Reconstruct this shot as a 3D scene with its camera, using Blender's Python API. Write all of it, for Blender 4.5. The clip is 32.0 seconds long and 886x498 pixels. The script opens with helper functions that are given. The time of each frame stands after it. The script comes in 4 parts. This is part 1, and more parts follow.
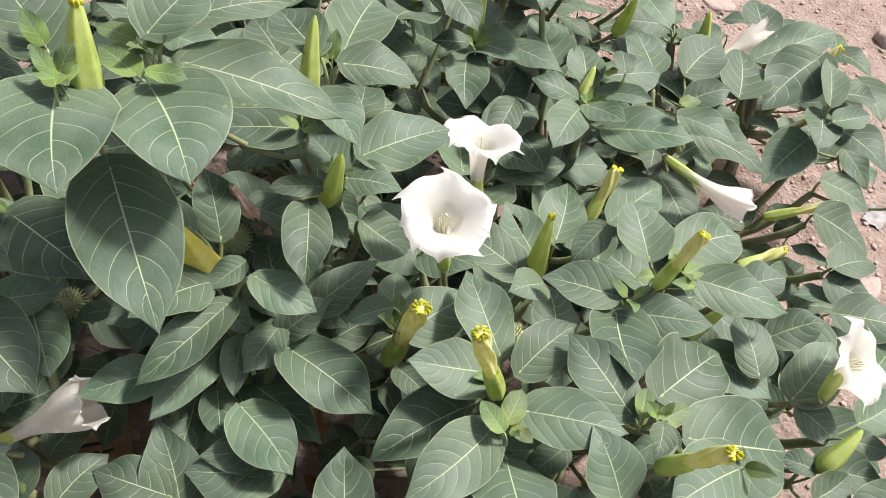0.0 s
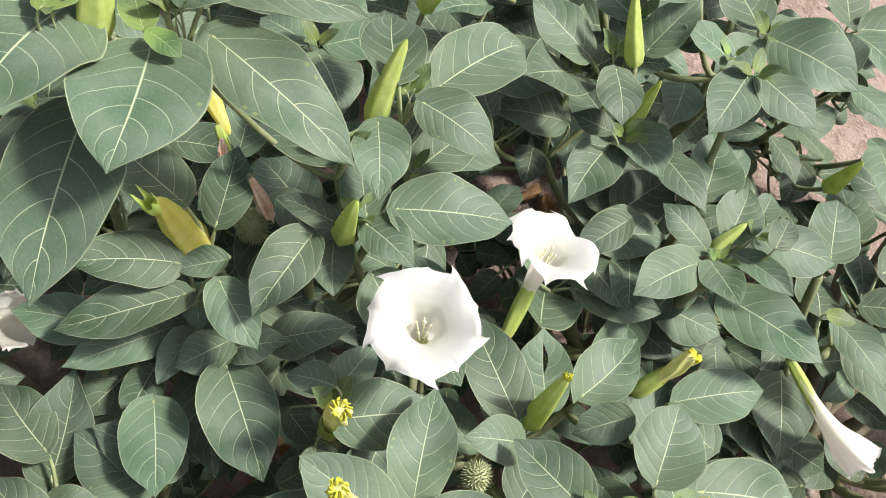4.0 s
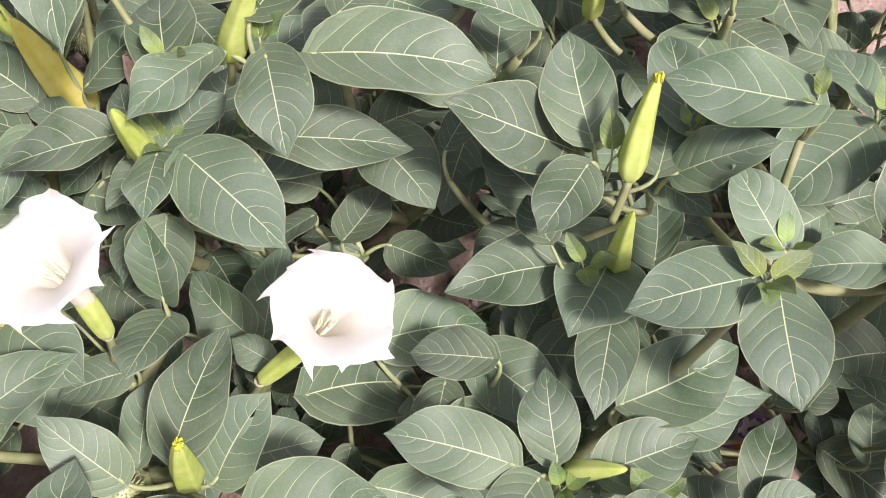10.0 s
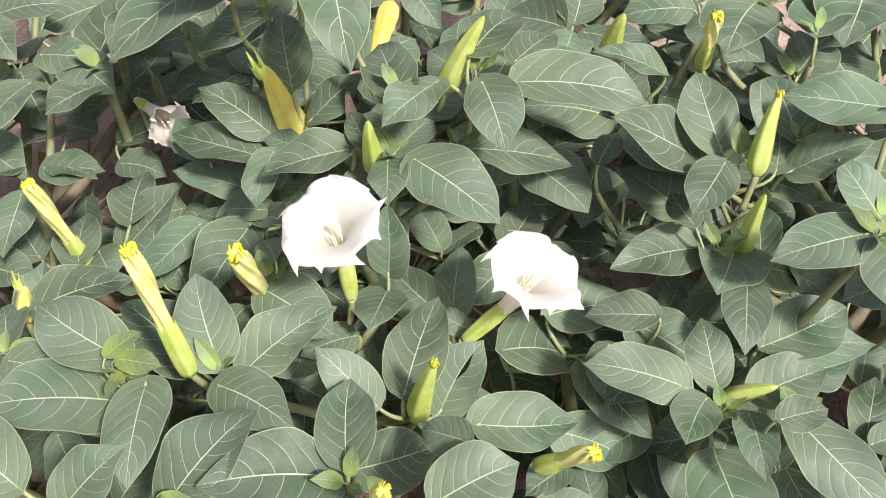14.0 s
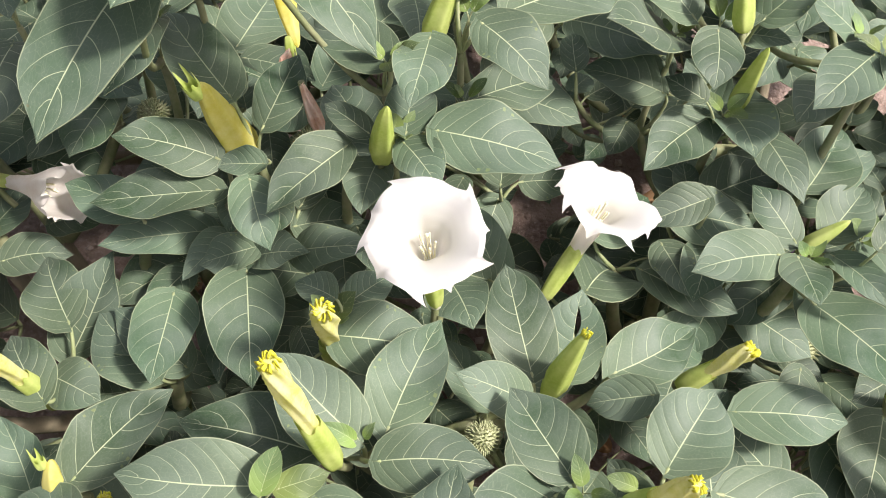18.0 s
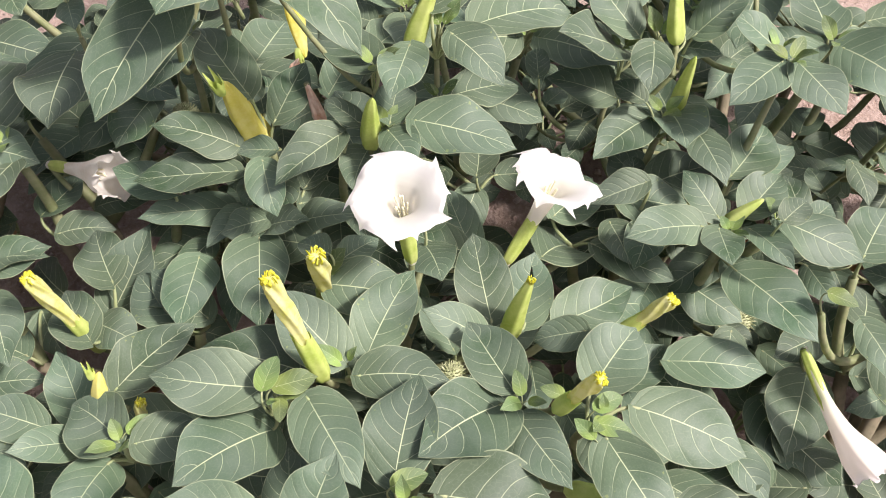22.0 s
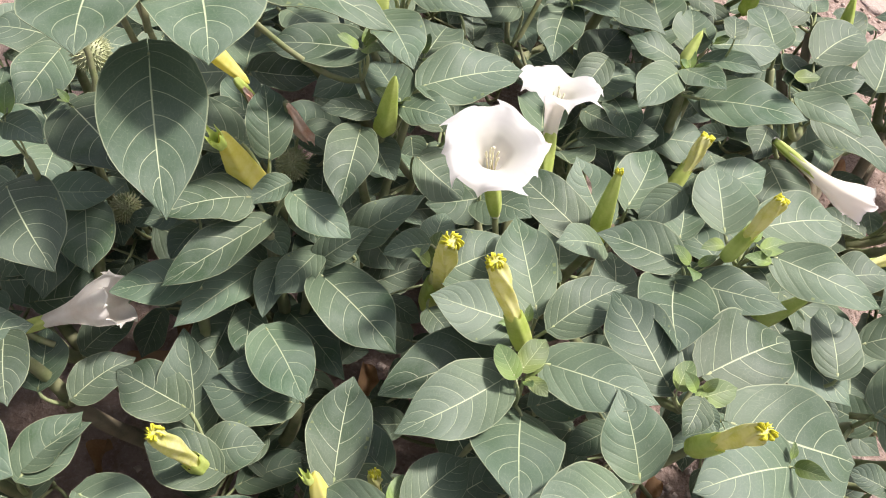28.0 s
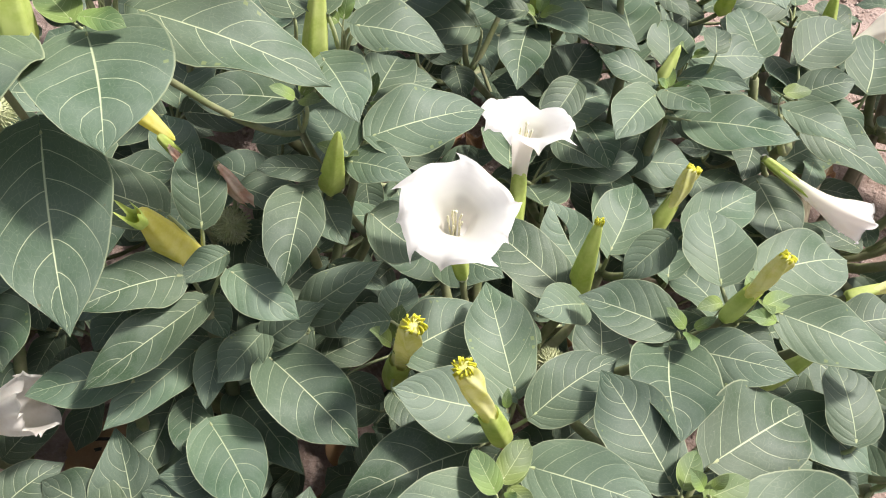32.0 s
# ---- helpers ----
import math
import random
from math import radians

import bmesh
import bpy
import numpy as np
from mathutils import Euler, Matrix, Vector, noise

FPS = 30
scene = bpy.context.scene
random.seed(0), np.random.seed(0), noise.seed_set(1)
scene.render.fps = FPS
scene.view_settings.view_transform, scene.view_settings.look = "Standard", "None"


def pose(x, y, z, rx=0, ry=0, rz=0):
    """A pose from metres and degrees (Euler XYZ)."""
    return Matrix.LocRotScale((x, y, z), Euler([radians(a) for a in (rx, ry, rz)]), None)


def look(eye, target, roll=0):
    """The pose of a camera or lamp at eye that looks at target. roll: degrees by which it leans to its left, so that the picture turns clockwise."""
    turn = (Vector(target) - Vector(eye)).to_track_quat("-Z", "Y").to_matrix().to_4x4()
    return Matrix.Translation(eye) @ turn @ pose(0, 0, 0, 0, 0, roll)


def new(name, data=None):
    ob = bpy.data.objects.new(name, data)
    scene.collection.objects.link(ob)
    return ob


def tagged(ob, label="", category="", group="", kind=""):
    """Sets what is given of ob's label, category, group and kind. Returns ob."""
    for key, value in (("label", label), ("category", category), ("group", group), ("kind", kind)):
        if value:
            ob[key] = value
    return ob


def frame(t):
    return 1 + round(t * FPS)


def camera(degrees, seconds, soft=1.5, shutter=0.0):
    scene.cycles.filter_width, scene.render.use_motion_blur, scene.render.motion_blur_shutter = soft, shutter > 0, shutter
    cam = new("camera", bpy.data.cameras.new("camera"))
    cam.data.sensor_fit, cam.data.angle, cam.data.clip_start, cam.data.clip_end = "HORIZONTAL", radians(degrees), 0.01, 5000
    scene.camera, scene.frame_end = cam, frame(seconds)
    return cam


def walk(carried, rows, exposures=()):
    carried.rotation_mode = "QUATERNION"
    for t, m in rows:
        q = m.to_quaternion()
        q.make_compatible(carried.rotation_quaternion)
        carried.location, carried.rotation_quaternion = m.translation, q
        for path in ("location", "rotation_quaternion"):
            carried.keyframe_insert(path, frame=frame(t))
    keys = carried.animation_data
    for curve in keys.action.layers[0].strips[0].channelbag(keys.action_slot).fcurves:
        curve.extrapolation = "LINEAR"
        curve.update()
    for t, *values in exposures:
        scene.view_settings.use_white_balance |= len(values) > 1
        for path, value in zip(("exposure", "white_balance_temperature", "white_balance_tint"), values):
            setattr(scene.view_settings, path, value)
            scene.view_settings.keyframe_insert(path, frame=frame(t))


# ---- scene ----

cam = camera(55.5, 32.0, 1.0)
PATH = [
    (0, (0.031, -0.49, 1.066), (-0.036, 0.734, -0.515), 10.2),
    (0.5, (0.022, -0.522, 1.073), (-0.085, 0.695, -0.51), 10.6),
    (1, (0.027, -0.53, 1.075), (-0.075, 0.671, -0.521), 11.5),
    (1.5, (0.027, -0.529, 1.069), (-0.067, 0.649, -0.545), 11.7),
    (2, (0.018, -0.532, 1.073), (-0.092, 0.639, -0.544), 11.8),
    (2.5, (0.005, -0.517, 1.068), (-0.192, 0.697, -0.509), 11.2),
    (4.5, (0.238, -0.157, 1.008), (-0.453, 0.643, -0.69), 12.5),
    (5, (0.339, -0.071, 0.958), (-0.577, 0.526, -0.716), 4.7),
    (5.5, (0.361, 0.013, 0.967), (-0.65, 0.438, -0.705), 3.7),
    (6, (0.269, 0.127, 0.927), (-0.788, 0.486, -0.732), 3.6),
    (6.5, (0.264, 0.178, 0.931), (-0.831, 0.399, -0.728), 1.2),
    (7, (0.35, 0.205, 0.952), (-0.789, 0.226, -0.692), -1.2),
    (7.5, (0.368, 0.229, 0.952), (-0.746, 0.17, -0.708), -1.5),
    (8, (0.261, 0.194, 0.897), (-0.761, 0.226, -0.822), 1.0),
    (8.5, (0.242, 0.184, 0.887), (-0.742, 0.258, -0.853), 1.8),
    (9, (0.267, 0.186, 0.9), (-0.713, 0.254, -0.842), 1.3),
    (9.5, (0.282, 0.216, 0.911), (-0.715, 0.281, -0.822), 0.9),
    (10, (0.273, 0.228, 0.93), (-0.738, 0.314, -0.794), 1.0),
    (10.5, (0.273, 0.218, 0.922), (-0.749, 0.314, -0.794), 1.0),
    (11, (0.268, 0.218, 0.918), (-0.748, 0.321, -0.801), 1.2),
    (11.5, (0.268, 0.216, 0.918), (-0.742, 0.321, -0.805), 1.1),
    (12, (0.284, 0.197, 0.914), (-0.761, 0.323, -0.787), 1.6),
    (12.5, (0.288, 0.184, 0.914), (-0.773, 0.314, -0.776), 2.0),
    (13, (0.337, 0.154, 0.952), (-0.822, 0.234, -0.676), 1.3),
    (13.5, (0.473, 0.107, 0.999), (-0.802, 0.114, -0.541), -1.1),
    (15.5, (0.36, -0.135, 0.985), (-0.621, 0.507, -0.635), 9.3),
    (16, (0.388, -0.19, 1.005), (-0.616, 0.461, -0.598), 6.3),
    (16.5, (0.338, -0.205, 0.991), (-0.631, 0.454, -0.63), 5.3),
    (17, (0.297, -0.212, 0.97), (-0.613, 0.472, -0.674), 6.0),
    (17.5, (0.271, -0.21, 0.958), (-0.608, 0.488, -0.698), 6.7),
    (18, (0.269, -0.199, 0.959), (-0.6, 0.512, -0.696), 6.9),
    (18.5, (0.277, -0.193, 0.963), (-0.584, 0.527, -0.693), 7.0),
    (19, (0.284, -0.207, 0.974), (-0.578, 0.515, -0.681), 7.0),
    (19.5, (0.292, -0.203, 0.985), (-0.568, 0.519, -0.67), 6.9),
    (20, (0.295, -0.202, 0.982), (-0.565, 0.524, -0.672), 6.8),
    (20.5, (0.289, -0.206, 0.975), (-0.571, 0.519, -0.678), 6.7),
    (21, (0.294, -0.207, 0.982), (-0.567, 0.539, -0.661), 8.1),
    (21.5, (0.333, -0.223, 1.011), (-0.57, 0.53, -0.607), 7.2),
    (22, (0.411, -0.24, 1.04), (-0.564, 0.461, -0.559), 4.4),
    (22.5, (0.418, -0.267, 1.037), (-0.559, 0.436, -0.56), 4.6),
    (23, (0.411, -0.285, 1.028), (-0.523, 0.435, -0.587), 5.3),
    (23.5, (0.391, -0.308, 1.007), (-0.511, 0.421, -0.622), 5.7),
    (24, (0.383, -0.322, 1.004), (-0.49, 0.427, -0.631), 6.7),
    (24.5, (0.364, -0.311, 0.988), (-0.494, 0.407, -0.67), 7.6),
    (25, (0.317, -0.272, 0.949), (-0.552, 0.389, -0.727), 4.8),
    (25.5, (0.23, -0.349, 0.905), (-0.546, 0.5, -0.731), 7.1),
    (27.5, (0.144, -0.461, 0.972), (-0.27, 0.662, -0.631), 4.9),
    (28, (0.134, -0.488, 0.988), (-0.27, 0.671, -0.591), 4.4),
    (28.5, (0.116, -0.399, 0.979), (-0.289, 0.761, -0.599), 2.8),
    (29, (0.133, -0.355, 0.975), (-0.267, 0.796, -0.611), 0.8),
    (29.5, (0.12, -0.354, 0.948), (-0.265, 0.792, -0.645), 0.7),
    (30, (0.112, -0.358, 0.958), (-0.266, 0.788, -0.636), 0.9),
    (30.5, (0.11, -0.367, 0.955), (-0.25, 0.775, -0.646), 1.7),
    (31, (0.11, -0.375, 0.954), (-0.232, 0.767, -0.652), 2.7),
    (31.5, (0.1, -0.381, 0.962), (-0.242, 0.762, -0.643), 3.0),
    (32, (0.104, -0.375, 0.96), (-0.232, 0.77, -0.645), 3.3),
]
EXPOSURES = [(0.0, 0.89, 6400, 9), (1.0, 0.85, 6250, 3), (2.5, 0.85, 6250, 3), (5.0, 0.97, 6450, 12), (6.5, 0.97, 6500, 20), (9.5, 1.04, 6500, 21), (12.0, 1.01, 6500, 16), (16.0, 1.07, 6500, 12), (23.0, 1.06, 6500, 16), (25.0, 0.98, 6450, 13), (29.0, 1.04, 6450, 14), (32.0, 0.99, 6400, 10)]
walk(cam, [(t, look(eye, target, roll)) for t, eye, target, roll in PATH], EXPOSURES)

# ---- light: bright hazy sky with a soft sun ----
SUN_AZ, SUN_EL = 50.0, 54.0
world = bpy.data.worlds.new("sky")
scene.world = world
world.use_nodes = True
wn = world.node_tree
sky = wn.nodes.new("ShaderNodeTexSky")
sky.sky_type = "NISHITA"
sky.sun_disc = False
sky.sun_elevation, sky.sun_rotation = radians(SUN_EL), radians(SUN_AZ)
sky.air_density, sky.dust_density = 1.0, 5.0
haze = wn.nodes.new("ShaderNodeHueSaturation")
haze.inputs["Saturation"].default_value = 0.45
wn.links.new(sky.outputs[0], haze.inputs["Color"])
wn.links.new(haze.outputs[0], wn.nodes["Background"].inputs[0])
wn.nodes["Background"].inputs[1].default_value = 0.073
sun = new("sun", bpy.data.lights.new("sun", "SUN"))
sun.data.energy, sun.data.angle, sun.data.color = 3.0, radians(7), (1.0, 0.95, 0.87)
sun_dir = Vector((math.sin(radians(SUN_AZ)) * math.cos(radians(SUN_EL)), math.cos(radians(SUN_AZ)) * math.cos(radians(SUN_EL)), math.sin(radians(SUN_EL))))
sun.matrix_world = look(sun_dir * 10, (0, 0, 0))


# ---- materials ----
class Nodes:
    """A small writer for one node material."""

    def __init__(self, name):
        self.m = bpy.data.materials.new(name)
        self.m.use_nodes = True
        self.t = self.m.node_tree
        self.bsdf = self.t.nodes["Principled BSDF"]

    def put(self, kind, **kw):
        n = self.t.nodes.new("ShaderNode" + kind)
        for k, v in kw.items():
            setattr(n, k, v)
        return n

    def join(self, a, b):
        self.t.links.new(a, b)

    def val(self, sock, v):
        if isinstance(v, (int, float)):
            sock.default_value = v
        elif isinstance(v, tuple):
            sock.default_value = (*v, 1.0) if len(v) == 3 and sock.type == "RGBA" else v
        else:
            self.join(v, sock)

    def math(self, op, a, b=0.0, c=0.0):
        n = self.put("Math", operation=op)
        for s, v in zip(n.inputs, (a, b, c)):
            self.val(s, v)
        return n.outputs[0]

    def ramp(self, v, lo, hi, a=0.0, b=1.0):
        n = self.put("MapRange", interpolation_type="SMOOTHSTEP")
        for s, x in zip(n.inputs, (v, lo, hi, a, b)):
            self.val(s, x)
        return n.outputs[0]

    def mix(self, f, a, b, mode="MIX"):
        n = self.put("Mix", data_type="RGBA", blend_type=mode)
        self.val(n.inputs[0], f)
        self.val(n.inputs[6], a)
        self.val(n.inputs[7], b)
        return n.outputs[2]

    def noise(self, scale, detail=3.0, coord="Object", rough=0.5):
        n = self.put("TexNoise")
        n.inputs["Scale"].default_value, n.inputs["Detail"].default_value, n.inputs["Roughness"].default_value = scale, detail, rough
        if coord == "Position":
            self.join(self.put("NewGeometry").outputs["Position"], n.inputs["Vector"])
        else:
            self.join(self.put("TexCoord").outputs[coord], n.inputs["Vector"])
        return n.outputs[0]

    def rand(self):
        return self.put("ObjectInfo").outputs["Random"]

    def bump(self, h, strength, dist):
        n = self.put("Bump")
        n.inputs["Strength"].default_value, n.inputs["Distance"].default_value = strength, dist
        self.join(h, n.inputs["Height"])
        self.join(n.outputs[0], self.bsdf.inputs["Normal"])
        return n.outputs[0]

    def done(self, color, rough=0.6, translucent=0.0, tcolor=None, spec=0.4, normal=None):
        self.val(self.bsdf.inputs["Base Color"], color)
        self.val(self.bsdf.inputs["Roughness"], rough)
        self.bsdf.inputs["Specular IOR Level"].default_value = spec
        if translucent:
            tr = self.put("BsdfTranslucent")
            self.val(tr.inputs["Color"], tcolor if tcolor is not None else color)
            if normal is not None:
                self.join(normal, tr.inputs["Normal"])
            mx = self.put("MixShader")
            mx.inputs[0].default_value = translucent
            self.join(self.bsdf.outputs[0], mx.inputs[1])
            self.join(tr.outputs[0], mx.inputs[2])
            self.join(mx.outputs[0], self.t.nodes["Material Output"].inputs["Surface"])
        return self.m


def leaf_material(name, dark, light, vein, edge, vein_mix, base=None, relief=0.0012):
    """Grey-green blade with pale veins, pillowed between them; base: the colour near the stalk of a young leaf."""
    k = Nodes(name)
    uv = k.put("UVMap", uv_map="blade")
    sep = k.put("SeparateXYZ")
    k.join(uv.outputs[0], sep.inputs[0])
    s, v = sep.outputs[0], k.math("MULTIPLY_ADD", sep.outputs[1], 2.0, -1.0)
    av = k.math("ABSOLUTE", v)
    rnd = k.rand()
    wob = k.math("MULTIPLY", k.math("SUBTRACT", k.noise(3.0, 2.0, "UV"), 0.5), 0.035)
    # midrib, thin towards the tip
    mid = k.ramp(k.math("ADD", av, k.math("MULTIPLY", s, 0.006)), 0.008, 0.027, 1.0, 0.0)
    # curved side veins, offset on the two halves
    lean = k.math("MULTIPLY", k.math("POWER", av, 1.5), 0.3)
    ph = k.math("MULTIPLY", k.math("ADD", k.math("SUBTRACT", s, lean), wob), k.math("MULTIPLY_ADD", rnd, 1.6, 5.4))
    ph = k.math("ADD", ph, k.math("MULTIPLY_ADD", k.math("SIGN", v), 0.2, rnd))
    d = k.math("ABSOLUTE", k.math("SUBTRACT", k.math("FRACT", ph), 0.5))
    side = k.ramp(d, 0.003, 0.027, 1.0, 0.0)
    side = k.math("MULTIPLY", side, k.ramp(av, 0.45, 1.0, 1.0, 0.25))
    # fine net
    vor = k.put("TexVoronoi", feature="DISTANCE_TO_EDGE")
    vor.inputs["Scale"].default_value = 23.0
    k.join(k.put("TexCoord").outputs["UV"], vor.inputs["Vector"])
    net = k.ramp(vor.outputs["Distance"], 0.0, 0.05, 0.1, 0.0)
    veins = k.math("MAXIMUM", k.math("MAXIMUM", mid, k.math("MULTIPLY", side, 0.85)), net)
    rim = k.ramp(av, 0.965, 0.99)
    big = k.noise(28.0, 3.0, "Position")
    fine = k.noise(520.0, 4.0, "Position", 0.65)
    c = k.mix(k.ramp(big, 0.3, 0.7), dark, light)
    c = k.mix(k.math("MULTIPLY", k.ramp(fine, 0.35, 0.7), 0.3), c, light)
    c = k.mix(k.ramp(rnd, 0.0, 1.0, 0.0, 0.55), c, light)
    if base is not None:
        c = k.mix(k.ramp(k.math("ADD", s, k.math("MULTIPLY", av, -0.15)), 0.0, 0.55, 0.8, 0.0), c, base)
    hue = k.put("HueSaturation")
    k.join(c, hue.inputs["Color"])
    k.val(hue.inputs["Hue"], k.math("MULTIPLY_ADD", k.math("FRACT", k.math("MULTIPLY", rnd, 7.3)), 0.03, 0.478))
    k.val(hue.inputs["Value"], k.math("MULTIPLY_ADD", k.math("FRACT", k.math("MULTIPLY", rnd, 3.7)), 0.48, 0.74))
    c = k.mix(k.math("MULTIPLY", veins, vein_mix), hue.outputs[0], vein)
    c = k.mix(k.math("MULTIPLY", rim, 0.6), c, edge)
    # dust, small pale scars and brown specks
    spot = k.ramp(k.noise(420.0, 3.0, "Position"), 0.68, 0.74, 0.0, 0.22)
    c = k.mix(spot, c, (0.45, 0.45, 0.36))
    speck = k.ramp(k.noise(240.0, 3.0, "Position"), 0.73, 0.77, 0.0, 0.45)
    c = k.mix(speck, c, (0.16, 0.11, 0.06))
    pillow = k.math("MULTIPLY", k.ramp(d, 0.0, 0.32), k.ramp(av, 0.0, 0.2, 0.1, 1.0))
    h = k.math("ADD", k.math("MULTIPLY", pillow, 0.42), k.math("SUBTRACT", k.math("MULTIPLY", fine, 0.12), k.math("MULTIPLY", veins, 0.35)))
    nrm = k.bump(h, 0.4, relief)
    return k.done(c, k.ramp(fine, 0.3, 0.8, 0.5, 0.64), 0.16, k.mix(0.5, c, (0.2, 0.42, 0.05)), 0.35, nrm)


LEAF = leaf_material("leaf", (0.042, 0.09, 0.042), (0.14, 0.187, 0.141), (0.56, 0.62, 0.39), (0.44, 0.48, 0.3), 0.9, (0.118, 0.168, 0.104))
LEAF_UNDER = leaf_material("leaf_underside", (0.15, 0.21, 0.085), (0.22, 0.28, 0.13), (0.45, 0.5, 0.27), (0.36, 0.42, 0.22), 0.6, None, 0.0008)
LEAF_YOUNG = leaf_material("leaf_young", (0.085, 0.155, 0.055), (0.155, 0.22, 0.1), (0.52, 0.58, 0.3), (0.46, 0.52, 0.24), 0.8, (0.22, 0.32, 0.08), 0.0005)


def plain(name, a, b, scale, rough, translucent=0.0, bump=0.0, dist=0.001, stretch=None):
    k = Nodes(name)
    n = k.noise(scale, 4.0, "Position", 0.6)
    c = k.mix(k.ramp(n, 0.3, 0.7), a, b)
    c = k.mix(k.ramp(k.noise(scale * 9, 3.0, "Position"), 0.4, 0.75, 0.0, 0.35), c, b)
    nrm = k.bump(n, bump, dist) if bump else None
    return k.done(c, rough, translucent, None, 0.35, nrm)


def petal_material():
    """White limb, slightly pink, over a creamy throat and a greenish tube."""
    k = Nodes("petal")
    gen = k.put("SeparateXYZ")
    k.join(k.put("TexCoord").outputs["Generated"], gen.inputs[0])
    n = k.noise(45.0, 4.0, "Position", 0.6)
    c = k.mix(k.ramp(n, 0.3, 0.7), (0.9, 0.86, 0.88), (0.95, 0.93, 0.93))
    c = k.mix(k.ramp(gen.outputs[0], 0.82, 0.96, 0.75, 0.0), c, (0.93, 0.88, 0.76))
    c = k.mix(k.ramp(gen.outputs[0], 0.2, 0.7, 0.5, 0.0), c, (0.72, 0.76, 0.5))
    return k.done(c, 0.6, 0.5, (0.96, 0.9, 0.9), 0.3, k.bump(n, 0.15, 0.0006))


PETAL = petal_material()
WILT = plain("petal_wilted", (0.82, 0.75, 0.69), (0.92, 0.88, 0.84), 60, 0.7, 0.45, 0.3)
CREAM = plain("anther", (0.75, 0.7, 0.45), (0.82, 0.78, 0.6), 300, 0.6)
CALYX = plain("calyx_green", (0.43, 0.54, 0.11), (0.62, 0.69, 0.24), 45, 0.5, 0.32, 0.2, 0.0008)
BUDY = plain("bud_yellow", (0.7, 0.69, 0.2), (0.86, 0.83, 0.46), 70, 0.55, 0.36, 0.2)
BUDTIP = plain("bud_tip", (0.62, 0.58, 0.03), (0.75, 0.72, 0.08), 160, 0.6, 0.2)
STRAW = plain("calyx_straw", (0.76, 0.69, 0.13), (0.86, 0.8, 0.3), 60, 0.6, 0.42, 0.2)
STEM = plain("stem", (0.16, 0.19, 0.08), (0.25, 0.25, 0.14), 60, 0.6, 0.0, 0.3)
PETIOLE = plain("leaf_stalk", (0.26, 0.31, 0.14), (0.35, 0.37, 0.21), 60, 0.6, 0.0, 0.2)
BARK = plain("old_stem", (0.17, 0.15, 0.1), (0.28, 0.23, 0.16), 50, 0.75, 0.0, 0.5)
POD = plain("pod", (0.32, 0.36, 0.18), (0.46, 0.47, 0.29), 120, 0.6)
SALMON = plain("petal_dried", (0.7, 0.4, 0.28), (0.88, 0.7, 0.6), 90, 0.8, 0.2, 0.4)
DRY = plain("dry_leaf", (0.28, 0.15, 0.07), (0.42, 0.26, 0.14), 40, 0.8, 0.15, 0.4)


def ground_material():
    k = Nodes("soil")
    big = k.noise(2.2, 4.0, "Position", 0.6)
    mid = k.noise(26.0, 5.0, "Position", 0.65)
    fine = k.noise(220.0, 5.0, "Position", 0.7)
    c = k.mix(k.ramp(mid, 0.32, 0.68), (0.24, 0.165, 0.132), (0.42, 0.31, 0.27))
    c = k.mix(k.ramp(big, 0.35, 0.65, 0.0, 0.5), c, (0.47, 0.35, 0.31))
    c = k.mix(k.ramp(fine, 0.45, 0.75, 0.0, 0.6), c, (0.56, 0.45, 0.41))
    vor = k.put("TexVoronoi")
    vor.inputs["Scale"].default_value = 85.0
    k.join(k.put("NewGeometry").outputs["Position"], vor.inputs["Vector"])
    h = k.math("ADD", k.math("MULTIPLY", k.ramp(vor.outputs["Distance"], 0.1, 0.5, 1.0, 0.0), 0.6), k.math("ADD", mid, fine))
    return k.done(c, 0.9, 0.0, None, 0.2, k.bump(h, 0.8, 0.006))


def stone_material():
    k = Nodes("gravel")
    r = k.put("NewGeometry").outputs["Random Per Island"]
    c = k.mix(r, (0.3, 0.215, 0.175), (0.6, 0.49, 0.45))
    c = k.mix(k.ramp(k.noise(150.0, 3.0, "Position"), 0.4, 0.7, 0.0, 0.5), c, (0.38, 0.28, 0.235))
    rough = k.math("ADD", k.noise(60.0, 5.0, "Position", 0.65), k.math("MULTIPLY", k.noise(300.0, 3.0, "Position"), 0.4))
    return k.done(c, 0.88, 0.0, None, 0.25, k.bump(rough, 0.7, 0.006))


SOIL, GRAVEL = ground_material(), stone_material()


# ---- building tools ----
def mesh_of(name, verts, faces, material, smooth=True, uvs=None):
    me = bpy.data.meshes.new(name)
    me.from_pydata([tuple(v) for v in verts], [], faces)
    if uvs is not None:
        layer = me.uv_layers.new(name="blade")
        idx = np.empty(len(me.loops), dtype=np.int32)
        me.loops.foreach_get("vertex_index", idx)
        layer.data.foreach_set("uv", np.asarray(uvs, dtype=np.float32)[idx].ravel())
    if smooth:
        me.polygons.foreach_set("use_smooth", [True] * len(me.polygons))
    me.materials.append(material)
    me.update()
    return me


def part(name, me, parent, label="", m=None):
    ob = new(name, me)
    ob.parent = parent
    if m is not None:
        ob.matrix_basis = m
    return tagged(ob, label)


def thing(name, place, label, category, group="", kind=""):
    ob = new(name)
    ob.empty_display_size = 0.05
    ob.location = place
    return tagged(ob, label, category, group, kind)


